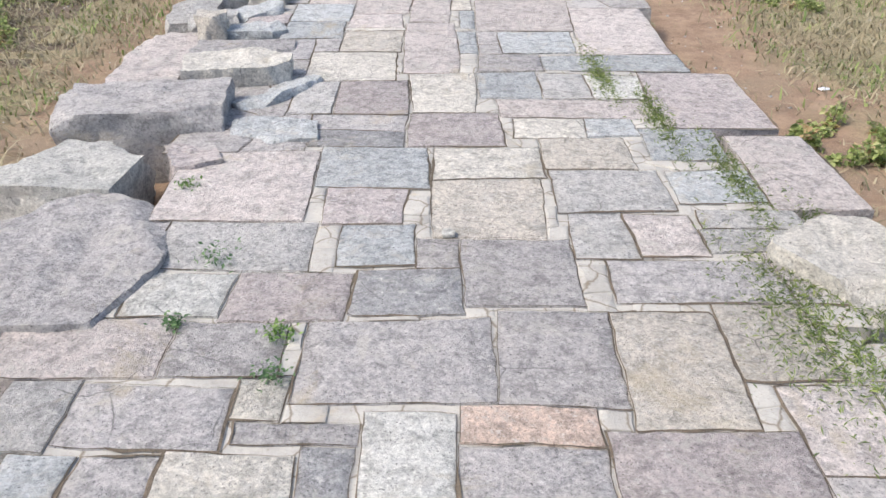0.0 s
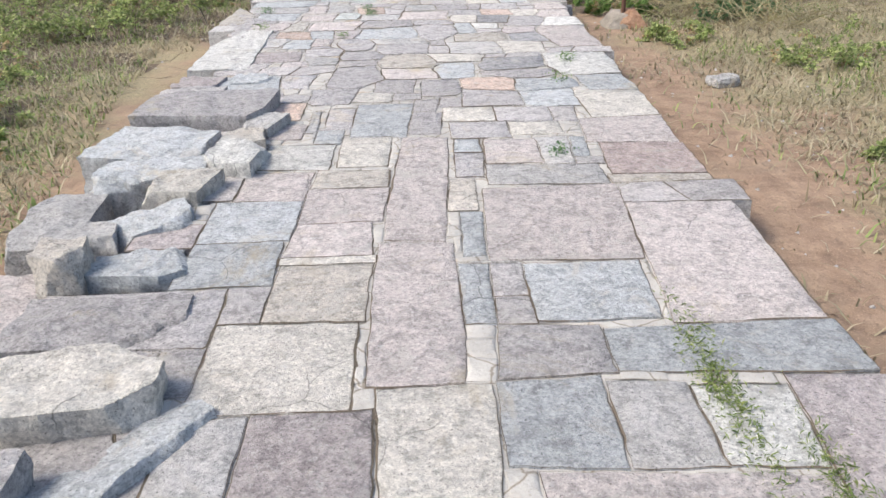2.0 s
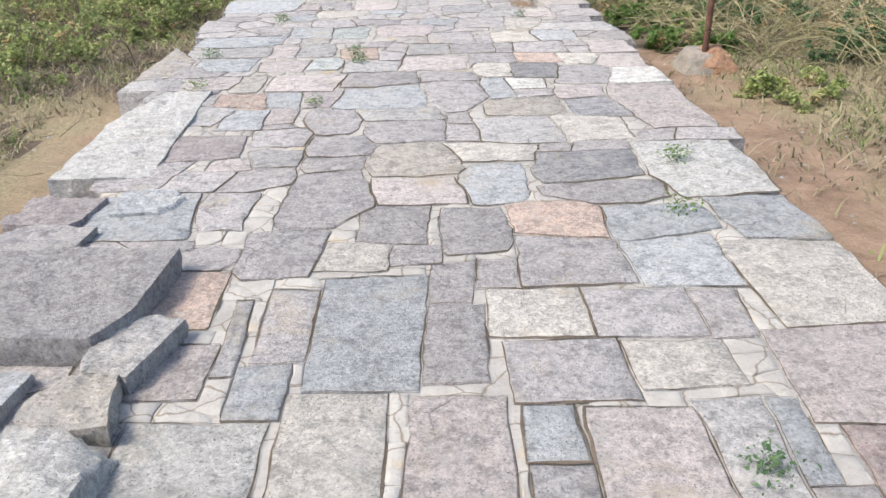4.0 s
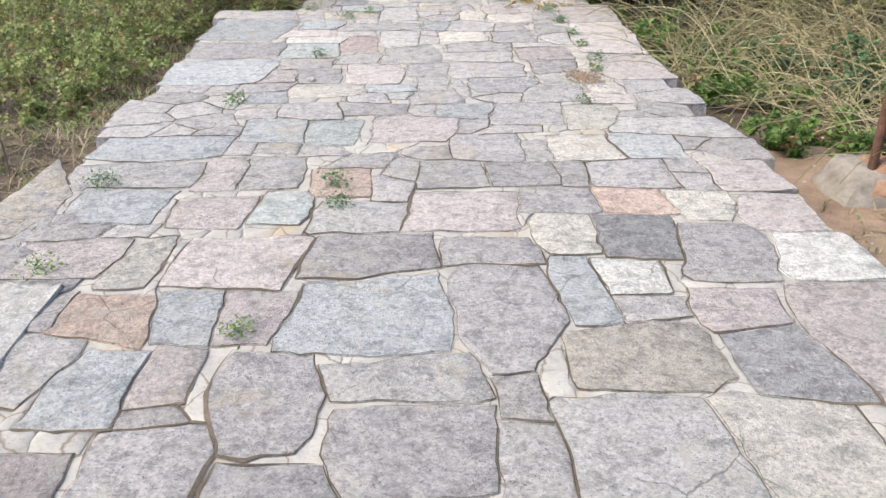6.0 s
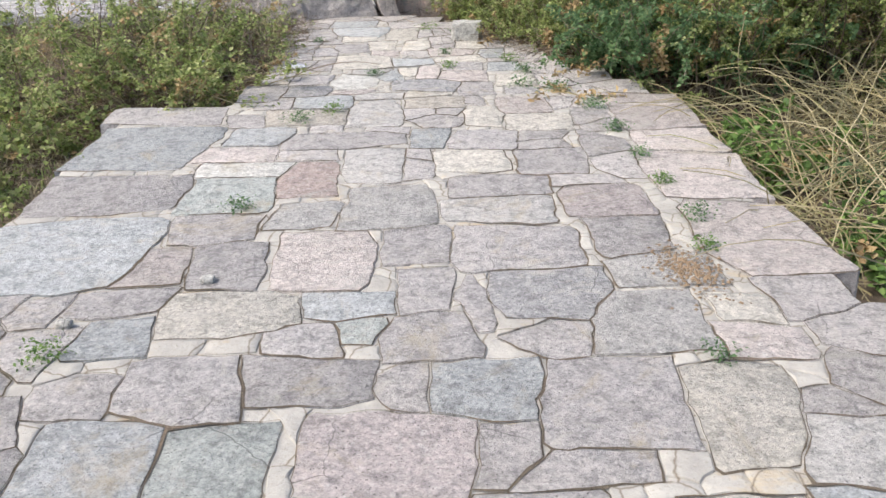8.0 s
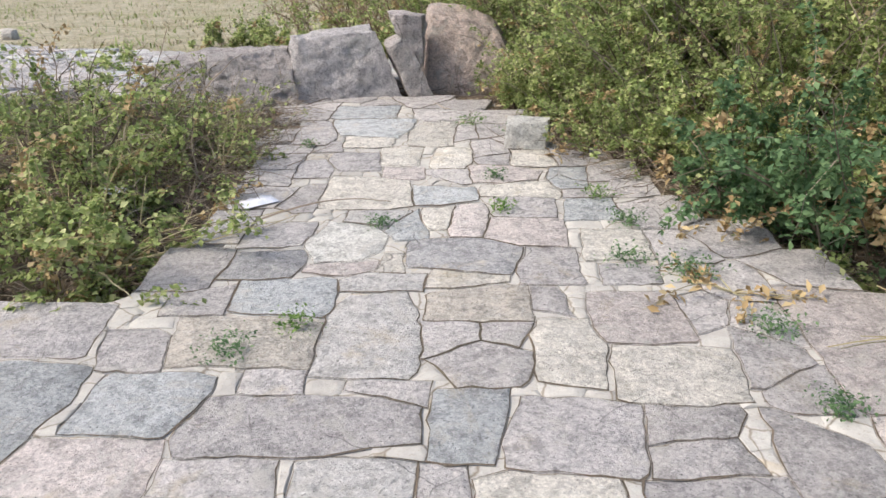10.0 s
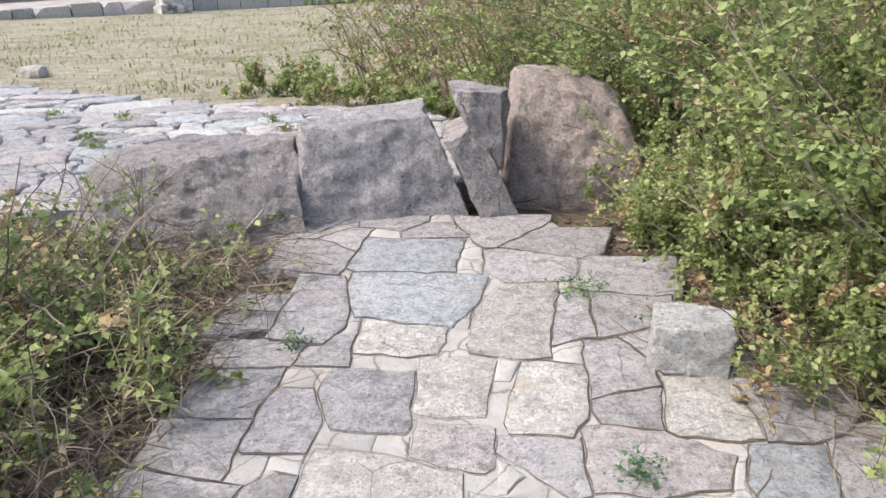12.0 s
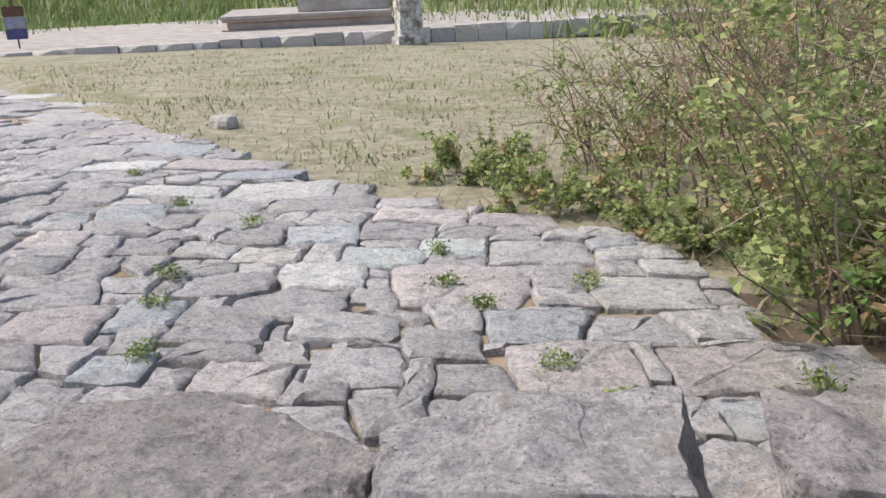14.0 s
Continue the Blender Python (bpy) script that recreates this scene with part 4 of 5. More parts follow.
sign.matrix_world = pose(-24.3, 34.0, -0.6, 0, 0, 50)
bm = bmesh.new()
bmesh.ops.create_cone(bm, cap_ends=True, segments=10, radius1=0.03, radius2=0.03, depth=1.6, matrix=Matrix.Translation((0, 0, 0.8)))
part("post", bm, RUST, sign)
for n_, z0, z1, mt in (("lower_panel", 0.30, 0.62, SIGNBLUE), ("upper_panel", 0.64, 0.98, SIGNGREY), ("header_panel", 1.0, 1.3, RUST)):
    bar(0.62, (0.05, 0.0), z0, z1, mt, n_, sign, -0.31)

# dark trees that close the view behind the shrubs
for i, (x, y, r, h) in enumerate(((7.5, 17, 1.6, 3.6), (6.2, 20, 1.6, 3.8), (3.5, 23, 1.6, 3.6), (8, 12.5, 1.3, 2.6), (-7, 12.5, 1.2, 1.6), (-6, 16, 1.0, 1.3), (6.5, 25, 1.8, 4.0))):
    shrub("tall_bush", x, y, r, h, 40, "tall dense green bush with many stems", seed=300 + i, leaf_size=0.07, per=16, droop=0.03, spread=0.6, twigs=7, thick=0.016, category="bush", group="tall bushes")


# ---- paving ----
def clip_poly(poly, px, py, nx_, ny_):
    """Keeps the part of a convex outline behind the line through (px, py) with the outward direction (nx_, ny_)."""
    out = []
    for (ax, ay), (bx, by) in zip(poly, poly[1:] + poly[:1]):
        da, db = (ax - px) * nx_ + (ay - py) * ny_, (bx - px) * nx_ + (by - py) * ny_
        if da <= 0:
            out.append((ax, ay))
        if (da < 0) != (db < 0) and da != db:
            u = da / (da - db)
            out.append((ax + u * (bx - ax), ay + u * (by - ay)))
    return out


class Paving:
    """Lays stones side by side: neighbours are cut back along a common joint, and the gaps are filled with small ones."""

    def __init__(self, turn, grow, joint, seed):
        self.c, self.s = math.cos(radians(turn)), math.sin(radians(turn))
        self.grow, self.joint, self.rng, self.items, self.rims = grow, joint, random.Random(seed), [], []

    def add(self, x, y, w, l, tone):
        u, v = self.c * x + self.s * y, -self.s * x + self.c * y
        self.items.append([u, v, w / 2, l / 2, tone])

    def back(self, u, v):
        return self.c * u - self.s * v, self.s * u + self.c * v

    def skew(self, u, v, u2, v2, beside):
        """How far a joint turns towards the line that joins two stones."""
        du, dv = u2 - u, v2 - v
        turn = math.atan2(dv * math.copysign(1, du), abs(du)) if beside else -math.atan2(du * math.copysign(1, dv), abs(dv))
        return max(-0.42, min(0.42, 0.5 * turn))

    def outlines(self):
        r, polys = self.rng, []
        for i, (u, v, a, b, tone) in enumerate(self.items):
            g = self.grow
            j = lambda s: (r.uniform(-0.06, 0.04) if v < 7 else r.uniform(-0.16, 0.10)) * s
            poly = [(u - a - g - j(a), v - b - g - j(b)), (u + a + g + j(a), v - b - g - j(b)), (u + a + g + j(a), v + b + g + j(b)), (u - a - g - j(a), v + b + g + j(b))]
            for sx, sy in ((-1, -1), (1, -1), (1, 1), (-1, 1)):
                if r.random() < (0.6 if v < 7 else 0.85):
                    k = r.uniform(0.86 if v < 7 else 0.55, 0.98)
                    m = math.hypot(1 / (a + g), 1 / (b + g))
                    poly = clip_poly(poly, u + sx * (a + g) * k, v + sy * (b + g) * (1.9 - k), sx / (a + g) / m, sy / (b + g) / m)
            for k, (u2, v2, a2, b2, _) in enumerate(self.items):
                if k == i or abs(u - u2) > a + a2 + 0.2 or abs(v - v2) > b + b2 + 0.2:
                    continue
                gu, gv = abs(u - u2) - a - a2, abs(v - v2) - b - b2
                t = random.Random(min(i, k) * 1009 + max(i, k)).uniform(-0.05, 0.05) if v < 7 else random.Random(min(i, k) * 1009 + max(i, k)).uniform(-0.2, 0.2) + self.skew(u, v, u2, v2, gu > gv)
                if gu > gv:
                    s = 1 if u2 > u else -1
                    mid = ((u + s * a) + (u2 - s * a2)) / 2
                    n = (s * math.cos(t), s * math.sin(t))
                    at = (mid - s * self.joint * r.uniform(0.3, 1.0), (v + v2) / 2)
                else:
                    s = 1 if v2 > v else -1
                    mid = ((v + s * b) + (v2 - s * b2)) / 2
                    n = (-s * math.sin(t), s * math.cos(t))
                    at = ((u + u2) / 2, mid - s * self.joint * r.uniform(0.3, 1.0))
                poly = clip_poly(poly, *at, *n)
            polys.append(poly)
        return polys

    def fill(self, polys, region, spacing, tries):
        """Small stones in what is left free of the region."""
        r, seeds = self.rng, []
        xs, ys = [p[0] for p in region], [p[1] for p in region]
        cents = [(sum(p[0] for p in q) / len(q), sum(p[1] for p in q) / len(q), q) for q in polys if len(q) > 2]
        found = []
        for _ in range(tries):
            x, y = r.uniform(min(xs), max(xs)), r.uniform(min(ys), max(ys))
            if not inside(region, np.array(x), np.array(y)):
                continue
            u, v = self.c * x + self.s * y, -self.s * x + self.c * y
            if any(abs(u - a) < spacing and abs(v - b) < spacing and math.hypot(u - a, v - b) < spacing * 0.62 for a, b in seeds):
                continue
            lines, ok = [], True
            for a, b, q in cents:
                if abs(a - u) > 1.2 or abs(b - v) > 1.2:
                    continue
                best = None
                for (ax, ay), (bx, by) in zip(q, q[1:] + q[:1]):
                    ln = math.hypot(bx - ax, by - ay)
                    if ln < 1e-6:
                        continue
                    n1, n2 = (by - ay) / ln, -(bx - ax) / ln
                    d = (u - ax) * n1 + (v - ay) * n2
                    if best is None or d > best[0]:
                        best = (d, ax, ay, -n1, -n2)
                if best is None or best[0] < self.joint + 0.006:
                    ok = False
                    break
                if best[0] < spacing:
                    lines.append(best)
            if ok:
                seeds.append((u, v))
                found.append(lines)
        out = []
        for (u, v), lines in zip(seeds, found):
            h = spacing * 0.62
            k = r.uniform(0.8, 1.2)
            poly = [(u - h * k, v - h), (u + h, v - h * k), (u + h * k, v + h), (u - h, v + h / k)]
            for d, ax, ay, n1, n2 in lines:
                poly = clip_poly(poly, ax - n1 * self.joint * 0.7, ay - n2 * self.joint * 0.7, n1, n2)
            for a, b in seeds:
                d = math.hypot(a - u, b - v)
                if 0 < d < spacing * 2:
                    n1, n2 = (a - u) / d, (b - v) / d
                    poly = clip_poly(poly, (u + a) / 2 - n1 * self.joint * 0.4, (v + b) / 2 - n2 * self.joint * 0.4, n1, n2)
            if len(poly) > 2:
                out.append(poly)
        return out

    def warp(self, u, v):
        """One smooth waviness for all joints, so that neighbours keep their distance."""
        a = noise.noise_vector(Vector((u * 2.6, v * 2.6, 3.0))) * 0.016 + noise.noise_vector(Vector((u * 8, v * 8, 9.0))) * 0.010 + noise.noise_vector(Vector((u * 21, v * 21, 5.0))) * 0.006
        k = 0.55 if v < 7.0 else 1.5
        return u + a.x * k, v + a.y * k

    def solid(self, poly, top, depth, edge, rough, tilt):
        """Vertices and faces of one stone: uneven outline, worn rim, slightly hollow or humped top."""
        r = self.rng
        pts = []
        for (ax, ay), (bx, by) in zip(poly, poly[1:] + poly[:1]):
            ln = math.hypot(bx - ax, by - ay)
            n = max(1, min(12, round(ln / 0.042)))
            for i in range(n):
                k = i / n
                w = 0.0 if n == 1 else r.uniform(-1, 0.6) * self.joint * 1.1
                q = (ax + k * (bx - ax), ay + k * (by - ay))
                pts.append((q[0] - (by - ay) / max(ln, 1e-6) * -w * 1.0, q[1] + (bx - ax) / max(ln, 1e-6) * -w))
        pts = [self.warp(*q) for q in pts]
        self.rims.append(pts)
        cu, cv = sum(p[0] for p in pts) / len(pts), sum(p[1] for p in pts) / len(pts)
        size = min(max(p[0] for p in pts) - min(p[0] for p in pts), max(p[1] for p in pts) - min(p[1] for p in pts))
        lift, tu, tv = r.uniform(-0.3, 1) * rough, r.uniform(-1, 1) * tilt, r.uniform(-1, 1) * tilt
        rings = ((1.03, -depth, 0), (1.0, -edge * 1.3, 0.2), (max(0.5, 1 - 2.2 * edge / max(size, 0.05) * 1.3), 0.0, 0.5), (0.55, 0.002, 1.0))
        verts, faces, n = [], [], len(pts)
        cx, cy_ = self.back(cu, cv)
        for k, dz, wob in rings:
            for p, q in pts:
                u, v = cu + (p - cu) * k, cv + (q - cv) * k
                x, y = self.back(u, v)
                verts.append((x - cx, y - cy_, float(top(y)) + lift + dz + (tu * (u - cu) + tv * (v - cv)) + r.uniform(-1, 1) * wob * rough * 0.6))
        verts.append((0, 0, float(top(cy_)) + lift + r.uniform(-0.4, 0.8) * rough))
        for g in range(3):
            for i in range(n):
                j = (i + 1) % n
                faces.append((g * n + i, g * n + j, (g + 1) * n + j, (g + 1) * n + i))
        faces += [(3 * n + i, 3 * n + (i + 1) % n, 4 * n) for i in range(n)]
        return (cx, cy_), verts, faces

    def crack_shade(self, parent, top, width, label):
        """Dark strips that paint in the shaded cracks along the stones' edges, of uneven width and broken off here and
        there.
        """
        verts, faces = [], []
        for pts in self.rims:
            cu, cv = sum(p[0] for p in pts) / len(pts), sum(p[1] for p in pts) / len(pts)
            k, n = len(verts), len(pts)
            for u, v in pts:
                d = max(1e-6, math.hypot(u - cu, v - cv))
                w = width * (1.0 if v < 13.5 else 0.6) * max(0.0, 0.14 + 1.6 * noise.noise(Vector((u * 2.3, v * 2.3, 1.0))) + 0.9 * noise.noise(Vector((u * 14, v * 14, 4.0))))
                for e in (-0.002, w):
                    x, y = self.back(u + (u - cu) / d * e, v + (v - cv) / d * e)
                    verts.append((x, y, float(top(y)) + 0.0018 - (0.002 if e > 0 else 0.0)))
            faces += [(k + 2 * i, k + 2 * i + 1, k + 2 * ((i + 1) % n) + 1, k + 2 * ((i + 1) % n)) for i in range(n)]
        return tagged(mesh_object("crack_strips", verts, faces, JOINTSHADE, parent), label, kind="stuff")

    def lay(self, parent, name, polys, top, depth, edge, rough, tilt):
        for poly, it in zip(polys, self.items):
            if len(poly) < 3:
                continue
            (x, y), verts, faces = self.solid(poly, top, depth, edge, rough, tilt)
            ob = mesh_object(name, verts, faces, STONE[it[4]], parent, True)
            ob.location = (x, y, 0)

    def lay_rest(self, parent, name, polys, top, depth, edge, rough, tilt, material, label):
        verts, faces = [], []
        for poly in polys:
            (x, y), v, f = self.solid(poly, top, depth, edge, rough, tilt)
            k = len(verts)
            verts += [(a + x, b + y, c) for a, b, c in v]
            faces += [tuple(i + k for i in q) for q in f]
        return tagged(mesh_object(name, verts, faces, material, parent, True), label, kind="stuff")


causeway = Paving(0, 0.024, 0.0034, 3)
causeway.add(-0.73, 1.27, 0.17, 0.14, 'v')
causeway.add(-0.49, 1.28, 0.31, 0.17, 'c')
causeway.add(0.21, 1.28, 0.33, 0.17, 'v')
causeway.add(-0.92, 1.29, 0.13, 0.13, 'b')
causeway.add(-0.27, 1.29, 0.11, 0.2, 'd')
causeway.add(0.62, 1.3, 0.44, 0.22, 'm')
causeway.add(-0.08, 1.34, 0.21, 0.29, 'w')
causeway.add(-0.35, 1.43, 0.29, 0.11, 'v')
causeway.add(0.96, 1.44, 0.21, 0.26, 'p')
causeway.add(0.21, 1.46, 0.31, 0.14, 'o')
causeway.add(-0.72, 1.48, 0.41, 0.24, 'v')
causeway.add(-1.0, 1.49, 0.17, 0.27, 'g')
causeway.add(-0.46, 1.55, 0.14, 0.2, 'c')
causeway.add(0.62, 1.67, 0.28, 0.44, 'n')
causeway.add(-0.13, 1.7, 0.51, 0.36, 'v')
causeway.add(0.31, 1.7, 0.3, 0.41, 'v')
causeway.add(-0.6, 1.74, 0.3, 0.25, 'v')
causeway.add(-0.98, 1.75, 0.46, 0.27, 'p')
causeway.add(0.91, 1.79, 0.23, 0.32, 'n')
causeway.add(-0.78, 2.02, 0.29, 0.25, 'w')
causeway.add(-0.47, 2.02, 0.34, 0.3, 'm')
causeway.add(-0.1, 2.03, 0.3, 0.22, 'd')
causeway.add(0.78, 2.09, 0.49, 0.26, 'v')
causeway.add(0.25, 2.14, 0.36, 0.36, 'v')
causeway.add(-0.67, 2.29, 0.51, 0.38, 'g')
causeway.add(-0.22, 2.29, 0.21, 0.27, 'b')
causeway.add(1.04, 2.34, 0.36, 0.13, 'g')
causeway.add(0.53, 2.35, 0.2, 0.32, 'g')
causeway.add(0.76, 2.36, 0.24, 0.25, 'p')
causeway.add(1.35, 2.42, 0.2, 0.11, 'g')
causeway.add(1.08, 2.5, 0.36, 0.18, 'g')
causeway.add(0.15, 2.57, 0.39, 0.42, 'n')
causeway.add(-0.3, 2.58, 0.28, 0.26, 'm')
causeway.add(0.62, 2.71, 0.39, 0.34, 'g')
causeway.add(1.05, 2.72, 0.34, 0.26, 'b')
causeway.add(-0.76, 2.74, 0.5, 0.6, 'p')
causeway.add(1.33, 2.85, 0.35, 0.71, 'p')
causeway.add(-0.26, 2.92, 0.41, 0.39, 'b')
causeway.add(0.18, 2.95, 0.41, 0.29, 'c')
causeway.add(0.58, 3.03, 0.33, 0.31, 'n')
causeway.add(0.99, 3.15, 0.33, 0.34, 'b')
causeway.add(-0.35, 3.17, 0.39, 0.2, 'd')
causeway.add(0.07, 3.28, 0.45, 0.4, 'm')
causeway.add(0.47, 3.31, 0.31, 0.26, 'c')
causeway.add(0.74, 3.33, 0.24, 0.23, 'b')
causeway.add(-0.36, 3.36, 0.4, 0.19, 'v')
causeway.add(0.59, 3.51, 0.74, 0.28, 'p')
causeway.add(1.21, 3.64, 0.45, 0.76, 'm')
causeway.add(-0.61, 3.7, 0.16, 0.46, 'g')
causeway.add(-0.32, 3.71, 0.32, 0.49, 'm')
causeway.add(0.0, 3.74, 0.3, 0.55, 'c')
causeway.add(0.84, 3.82, 0.25, 0.32, 'w')
causeway.add(0.6, 3.84, 0.24, 0.37, 'g')
causeway.add(0.33, 3.86, 0.29, 0.41, 'b')
causeway.add(-0.47, 4.12, 0.47, 0.51, 'c')
causeway.add(0.36, 4.18, 0.33, 0.29, 'v')
causeway.add(0.89, 4.2, 0.72, 0.26, 'b')
causeway.add(-1.03, 4.43, 0.61, 0.35, 'v')
causeway.add(-0.08, 4.49, 0.34, 0.93, 'p')
causeway.add(0.53, 4.58, 0.41, 0.4, 'b')
causeway.add(0.14, 4.58, 0.12, 0.45, 'b')
causeway.add(-0.38, 4.6, 0.35, 0.43, 'n')
causeway.add(0.22, 4.78, 0.18, 0.06, 'g')
causeway.add(-0.38, 4.81, 0.38, 0.09, 'c')
causeway.add(1.01, 4.81, 0.48, 0.98, 'p')
causeway.add(-0.77, 4.84, 0.35, 0.38, 'b')
causeway.add(-1.05, 4.88, 0.11, 0.13, 'b')
causeway.add(-0.39, 5.01, 0.35, 0.31, 'p')
causeway.add(-1.07, 5.06, 0.24, 0.2, 'm')
causeway.add(0.16, 5.07, 0.1, 0.44, 'b')
causeway.add(0.5, 5.14, 0.62, 0.75, 'p')
causeway.add(-0.76, 5.18, 0.37, 0.43, 'b')
causeway.add(-0.39, 5.35, 0.36, 0.37, 'p')
causeway.add(0.12, 5.43, 0.13, 0.42, 'n')
causeway.add(-0.72, 5.59, 0.29, 0.32, 'p')
causeway.add(1.03, 5.59, 0.44, 0.1, 'n')
causeway.add(-0.07, 5.6, 0.26, 1.25, 'p')
causeway.add(-0.39, 5.67, 0.34, 0.24, 'n')
causeway.add(0.51, 5.68, 0.55, 0.24, 'g')
causeway.add(0.18, 5.82, 0.13, 0.32, 'v')
causeway.add(1.05, 5.86, 0.4, 0.44, 'r')
causeway.add(-0.68, 5.99, 0.31, 0.44, 'w')
causeway.add(0.61, 5.99, 0.15, 0.39, 'g')
causeway.add(0.38, 6.0, 0.28, 0.32, 'p')
causeway.add(-0.36, 6.05, 0.23, 0.42, 'c')
causeway.add(0.76, 6.05, 0.12, 0.26, 'b')
causeway.add(0.17, 6.1, 0.13, 0.19, 'b')
causeway.add(-0.57, 6.27, 0.14, 0.27, 'b')
causeway.add(1.0, 6.31, 0.5, 0.42, 'p')
causeway.add(0.25, 6.36, 0.29, 0.28, 'v')
causeway.add(0.54, 6.38, 0.25, 0.2, 'c')
causeway.add(-0.78, 6.39, 0.21, 0.22, 'p')
causeway.add(-0.05, 6.5, 0.15, 0.36, 'v')
causeway.add(-0.7, 6.56, 0.1, 0.37, 'g')
causeway.add(-0.3, 6.58, 0.31, 0.59, 'b')
causeway.add(-0.53, 6.61, 0.13, 0.38, 'v')
causeway.add(0.5, 6.63, 0.29, 0.28, 'v')
causeway.add(0.2, 6.64, 0.28, 0.25, 'c')
causeway.add(-0.89, 6.78, 0.21, 0.31, 'o')
causeway.add(1.06, 6.81, 0.39, 0.52, 'c')
causeway.add(0.71, 6.96, 0.31, 0.35, 'b')
causeway.add(0.35, 6.98, 0.33, 0.31, 'v')
causeway.add(-0.38, 7.05, 0.22, 0.19, 'c')
causeway.add(-0.62, 7.08, 0.25, 0.33, 'v')
causeway.add(0.05, 7.25, 0.23, 0.35, 'v')
causeway.add(0.72, 7.29, 0.38, 0.25, 'b')
causeway.add(1.1, 7.29, 0.3, 0.39, 'b')
causeway.add(-0.26, 7.31, 0.22, 0.31, 'v')
causeway.add(0.35, 7.32, 0.34, 0.3, 'o')
causeway.add(-1.22, 7.44, 0.41, 0.39, 'b')
causeway.add(-0.91, 7.46, 0.18, 0.33, 'v')
causeway.add(-0.52, 7.57, 0.29, 0.54, 'v')
causeway.add(0.57, 7.57, 0.45, 0.2, 'v')
causeway.add(-0.18, 7.62, 0.35, 0.28, 'p')
causeway.add(0.15, 7.69, 0.26, 0.39, 'b')
causeway.add(1.03, 7.85, 0.44, 0.68, 'w')
causeway.add(0.56, 7.86, 0.44, 0.34, 'd')
causeway.add(-0.18, 7.99, 0.4, 0.37, 'n')
causeway.add(-1.01, 7.99, 0.17, 0.13, 'p')
causeway.add(-0.82, 8.05, 0.21, 0.18, 'g')
causeway.add(0.15, 8.07, 0.4, 0.22, 'c')
causeway.add(-1.17, 8.21, 0.3, 0.3, 'm')
causeway.add(-0.53, 8.21, 0.27, 0.26, 'v')
causeway.add(-0.84, 8.34, 0.26, 0.24, 'v')
causeway.add(-0.23, 8.39, 0.37, 0.29, 'v')
causeway.add(0.32, 8.39, 0.35, 0.4, 'g')
causeway.add(0.67, 8.4, 0.33, 0.42, 'c')
causeway.add(-0.61, 8.61, 0.27, 0.42, 'v')
causeway.add(-1.06, 8.64, 0.2, 0.33, 'b')
causeway.add(-0.27, 8.68, 0.39, 0.17, 'g')
causeway.add(-0.9, 8.71, 0.14, 0.25, 'p')
causeway.add(0.77, 8.73, 0.26, 0.36, 'd')
causeway.add(-1.3, 8.74, 0.2, 0.38, 'g')
causeway.add(1.06, 8.76, 0.39, 0.8, 'p')
causeway.add(0.38, 8.77, 0.41, 0.3, 'n')
causeway.add(-1.16, 8.98, 0.28, 0.29, 'o')
causeway.add(-0.93, 9.0, 0.19, 0.3, 'b')
causeway.add(-0.73, 9.0, 0.2, 0.3, 'm')
causeway.add(0.02, 9.0, 0.32, 0.62, 'v')
causeway.add(-0.39, 9.01, 0.48, 0.47, 'b')
causeway.add(0.72, 9.02, 0.22, 0.23, 'm')
causeway.add(0.27, 9.16, 0.14, 0.44, 'b')
causeway.add(0.44, 9.24, 0.18, 0.21, 'w')
causeway.add(-0.86, 9.36, 0.41, 0.37, 'p')
causeway.add(-1.19, 9.37, 0.14, 0.37, 'c')
causeway.add(1.1, 9.38, 0.29, 0.34, 'w')
causeway.add(-1.46, 9.39, 0.35, 0.28, 'p')
causeway.add(-1.81, 9.4, 0.26, 0.22, 'g')
causeway.add(-0.41, 9.42, 0.42, 0.3, 'v')
causeway.add(0.81, 9.42, 0.32, 0.41, 'v')
causeway.add(0.0, 9.43, 0.31, 0.19, 'v')
causeway.add(0.53, 9.55, 0.27, 0.35, 'd')
causeway.add(0.28, 9.58, 0.2, 0.32, 'c')
causeway.add(-0.48, 9.74, 0.33, 0.28, 'g')
causeway.add(1.1, 9.76, 0.29, 0.34, 'p')
causeway.add(-0.09, 9.79, 0.42, 0.37, 'p')
causeway.add(-1.06, 9.8, 0.27, 0.29, 'p')
causeway.add(0.84, 9.84, 0.23, 0.26, 'c')
causeway.add(-0.81, 9.84, 0.19, 0.28, 't')
causeway.add(0.58, 9.88, 0.27, 0.24, 'o')
causeway.add(-1.46, 9.88, 0.38, 0.32, 'b')
causeway.add(0.29, 9.89, 0.3, 0.24, 'v')
causeway.add(-1.81, 9.97, 0.22, 0.83, 'n')
causeway.add(-0.6, 10.11, 0.23, 0.33, 'o')
causeway.add(1.11, 10.15, 0.28, 0.35, 'p')
causeway.add(0.16, 10.18, 0.26, 0.26, 'v')
causeway.add(0.63, 10.19, 0.31, 0.31, 'v')
causeway.add(-0.12, 10.2, 0.27, 0.32, 'g')
causeway.add(-1.12, 10.21, 0.17, 0.38, 'p')
causeway.add(-1.5, 10.22, 0.55, 0.28, 'g')
causeway.add(-0.9, 10.24, 0.23, 0.41, 'g')
causeway.add(0.5, 10.54, 0.29, 0.36, 'c')
causeway.add(0.03, 10.56, 0.29, 0.37, 'v')
causeway.add(-1.49, 10.57, 0.64, 0.33, 'b')
causeway.add(0.79, 10.57, 0.26, 0.39, 'b')
causeway.add(-0.94, 10.57, 0.17, 0.13, 'g')
causeway.add(-0.73, 10.81, 0.27, 0.37, 't')
causeway.add(-0.3, 10.84, 0.38, 0.42, 'm')
causeway.add(0.96, 10.84, 0.58, 0.31, 'g')
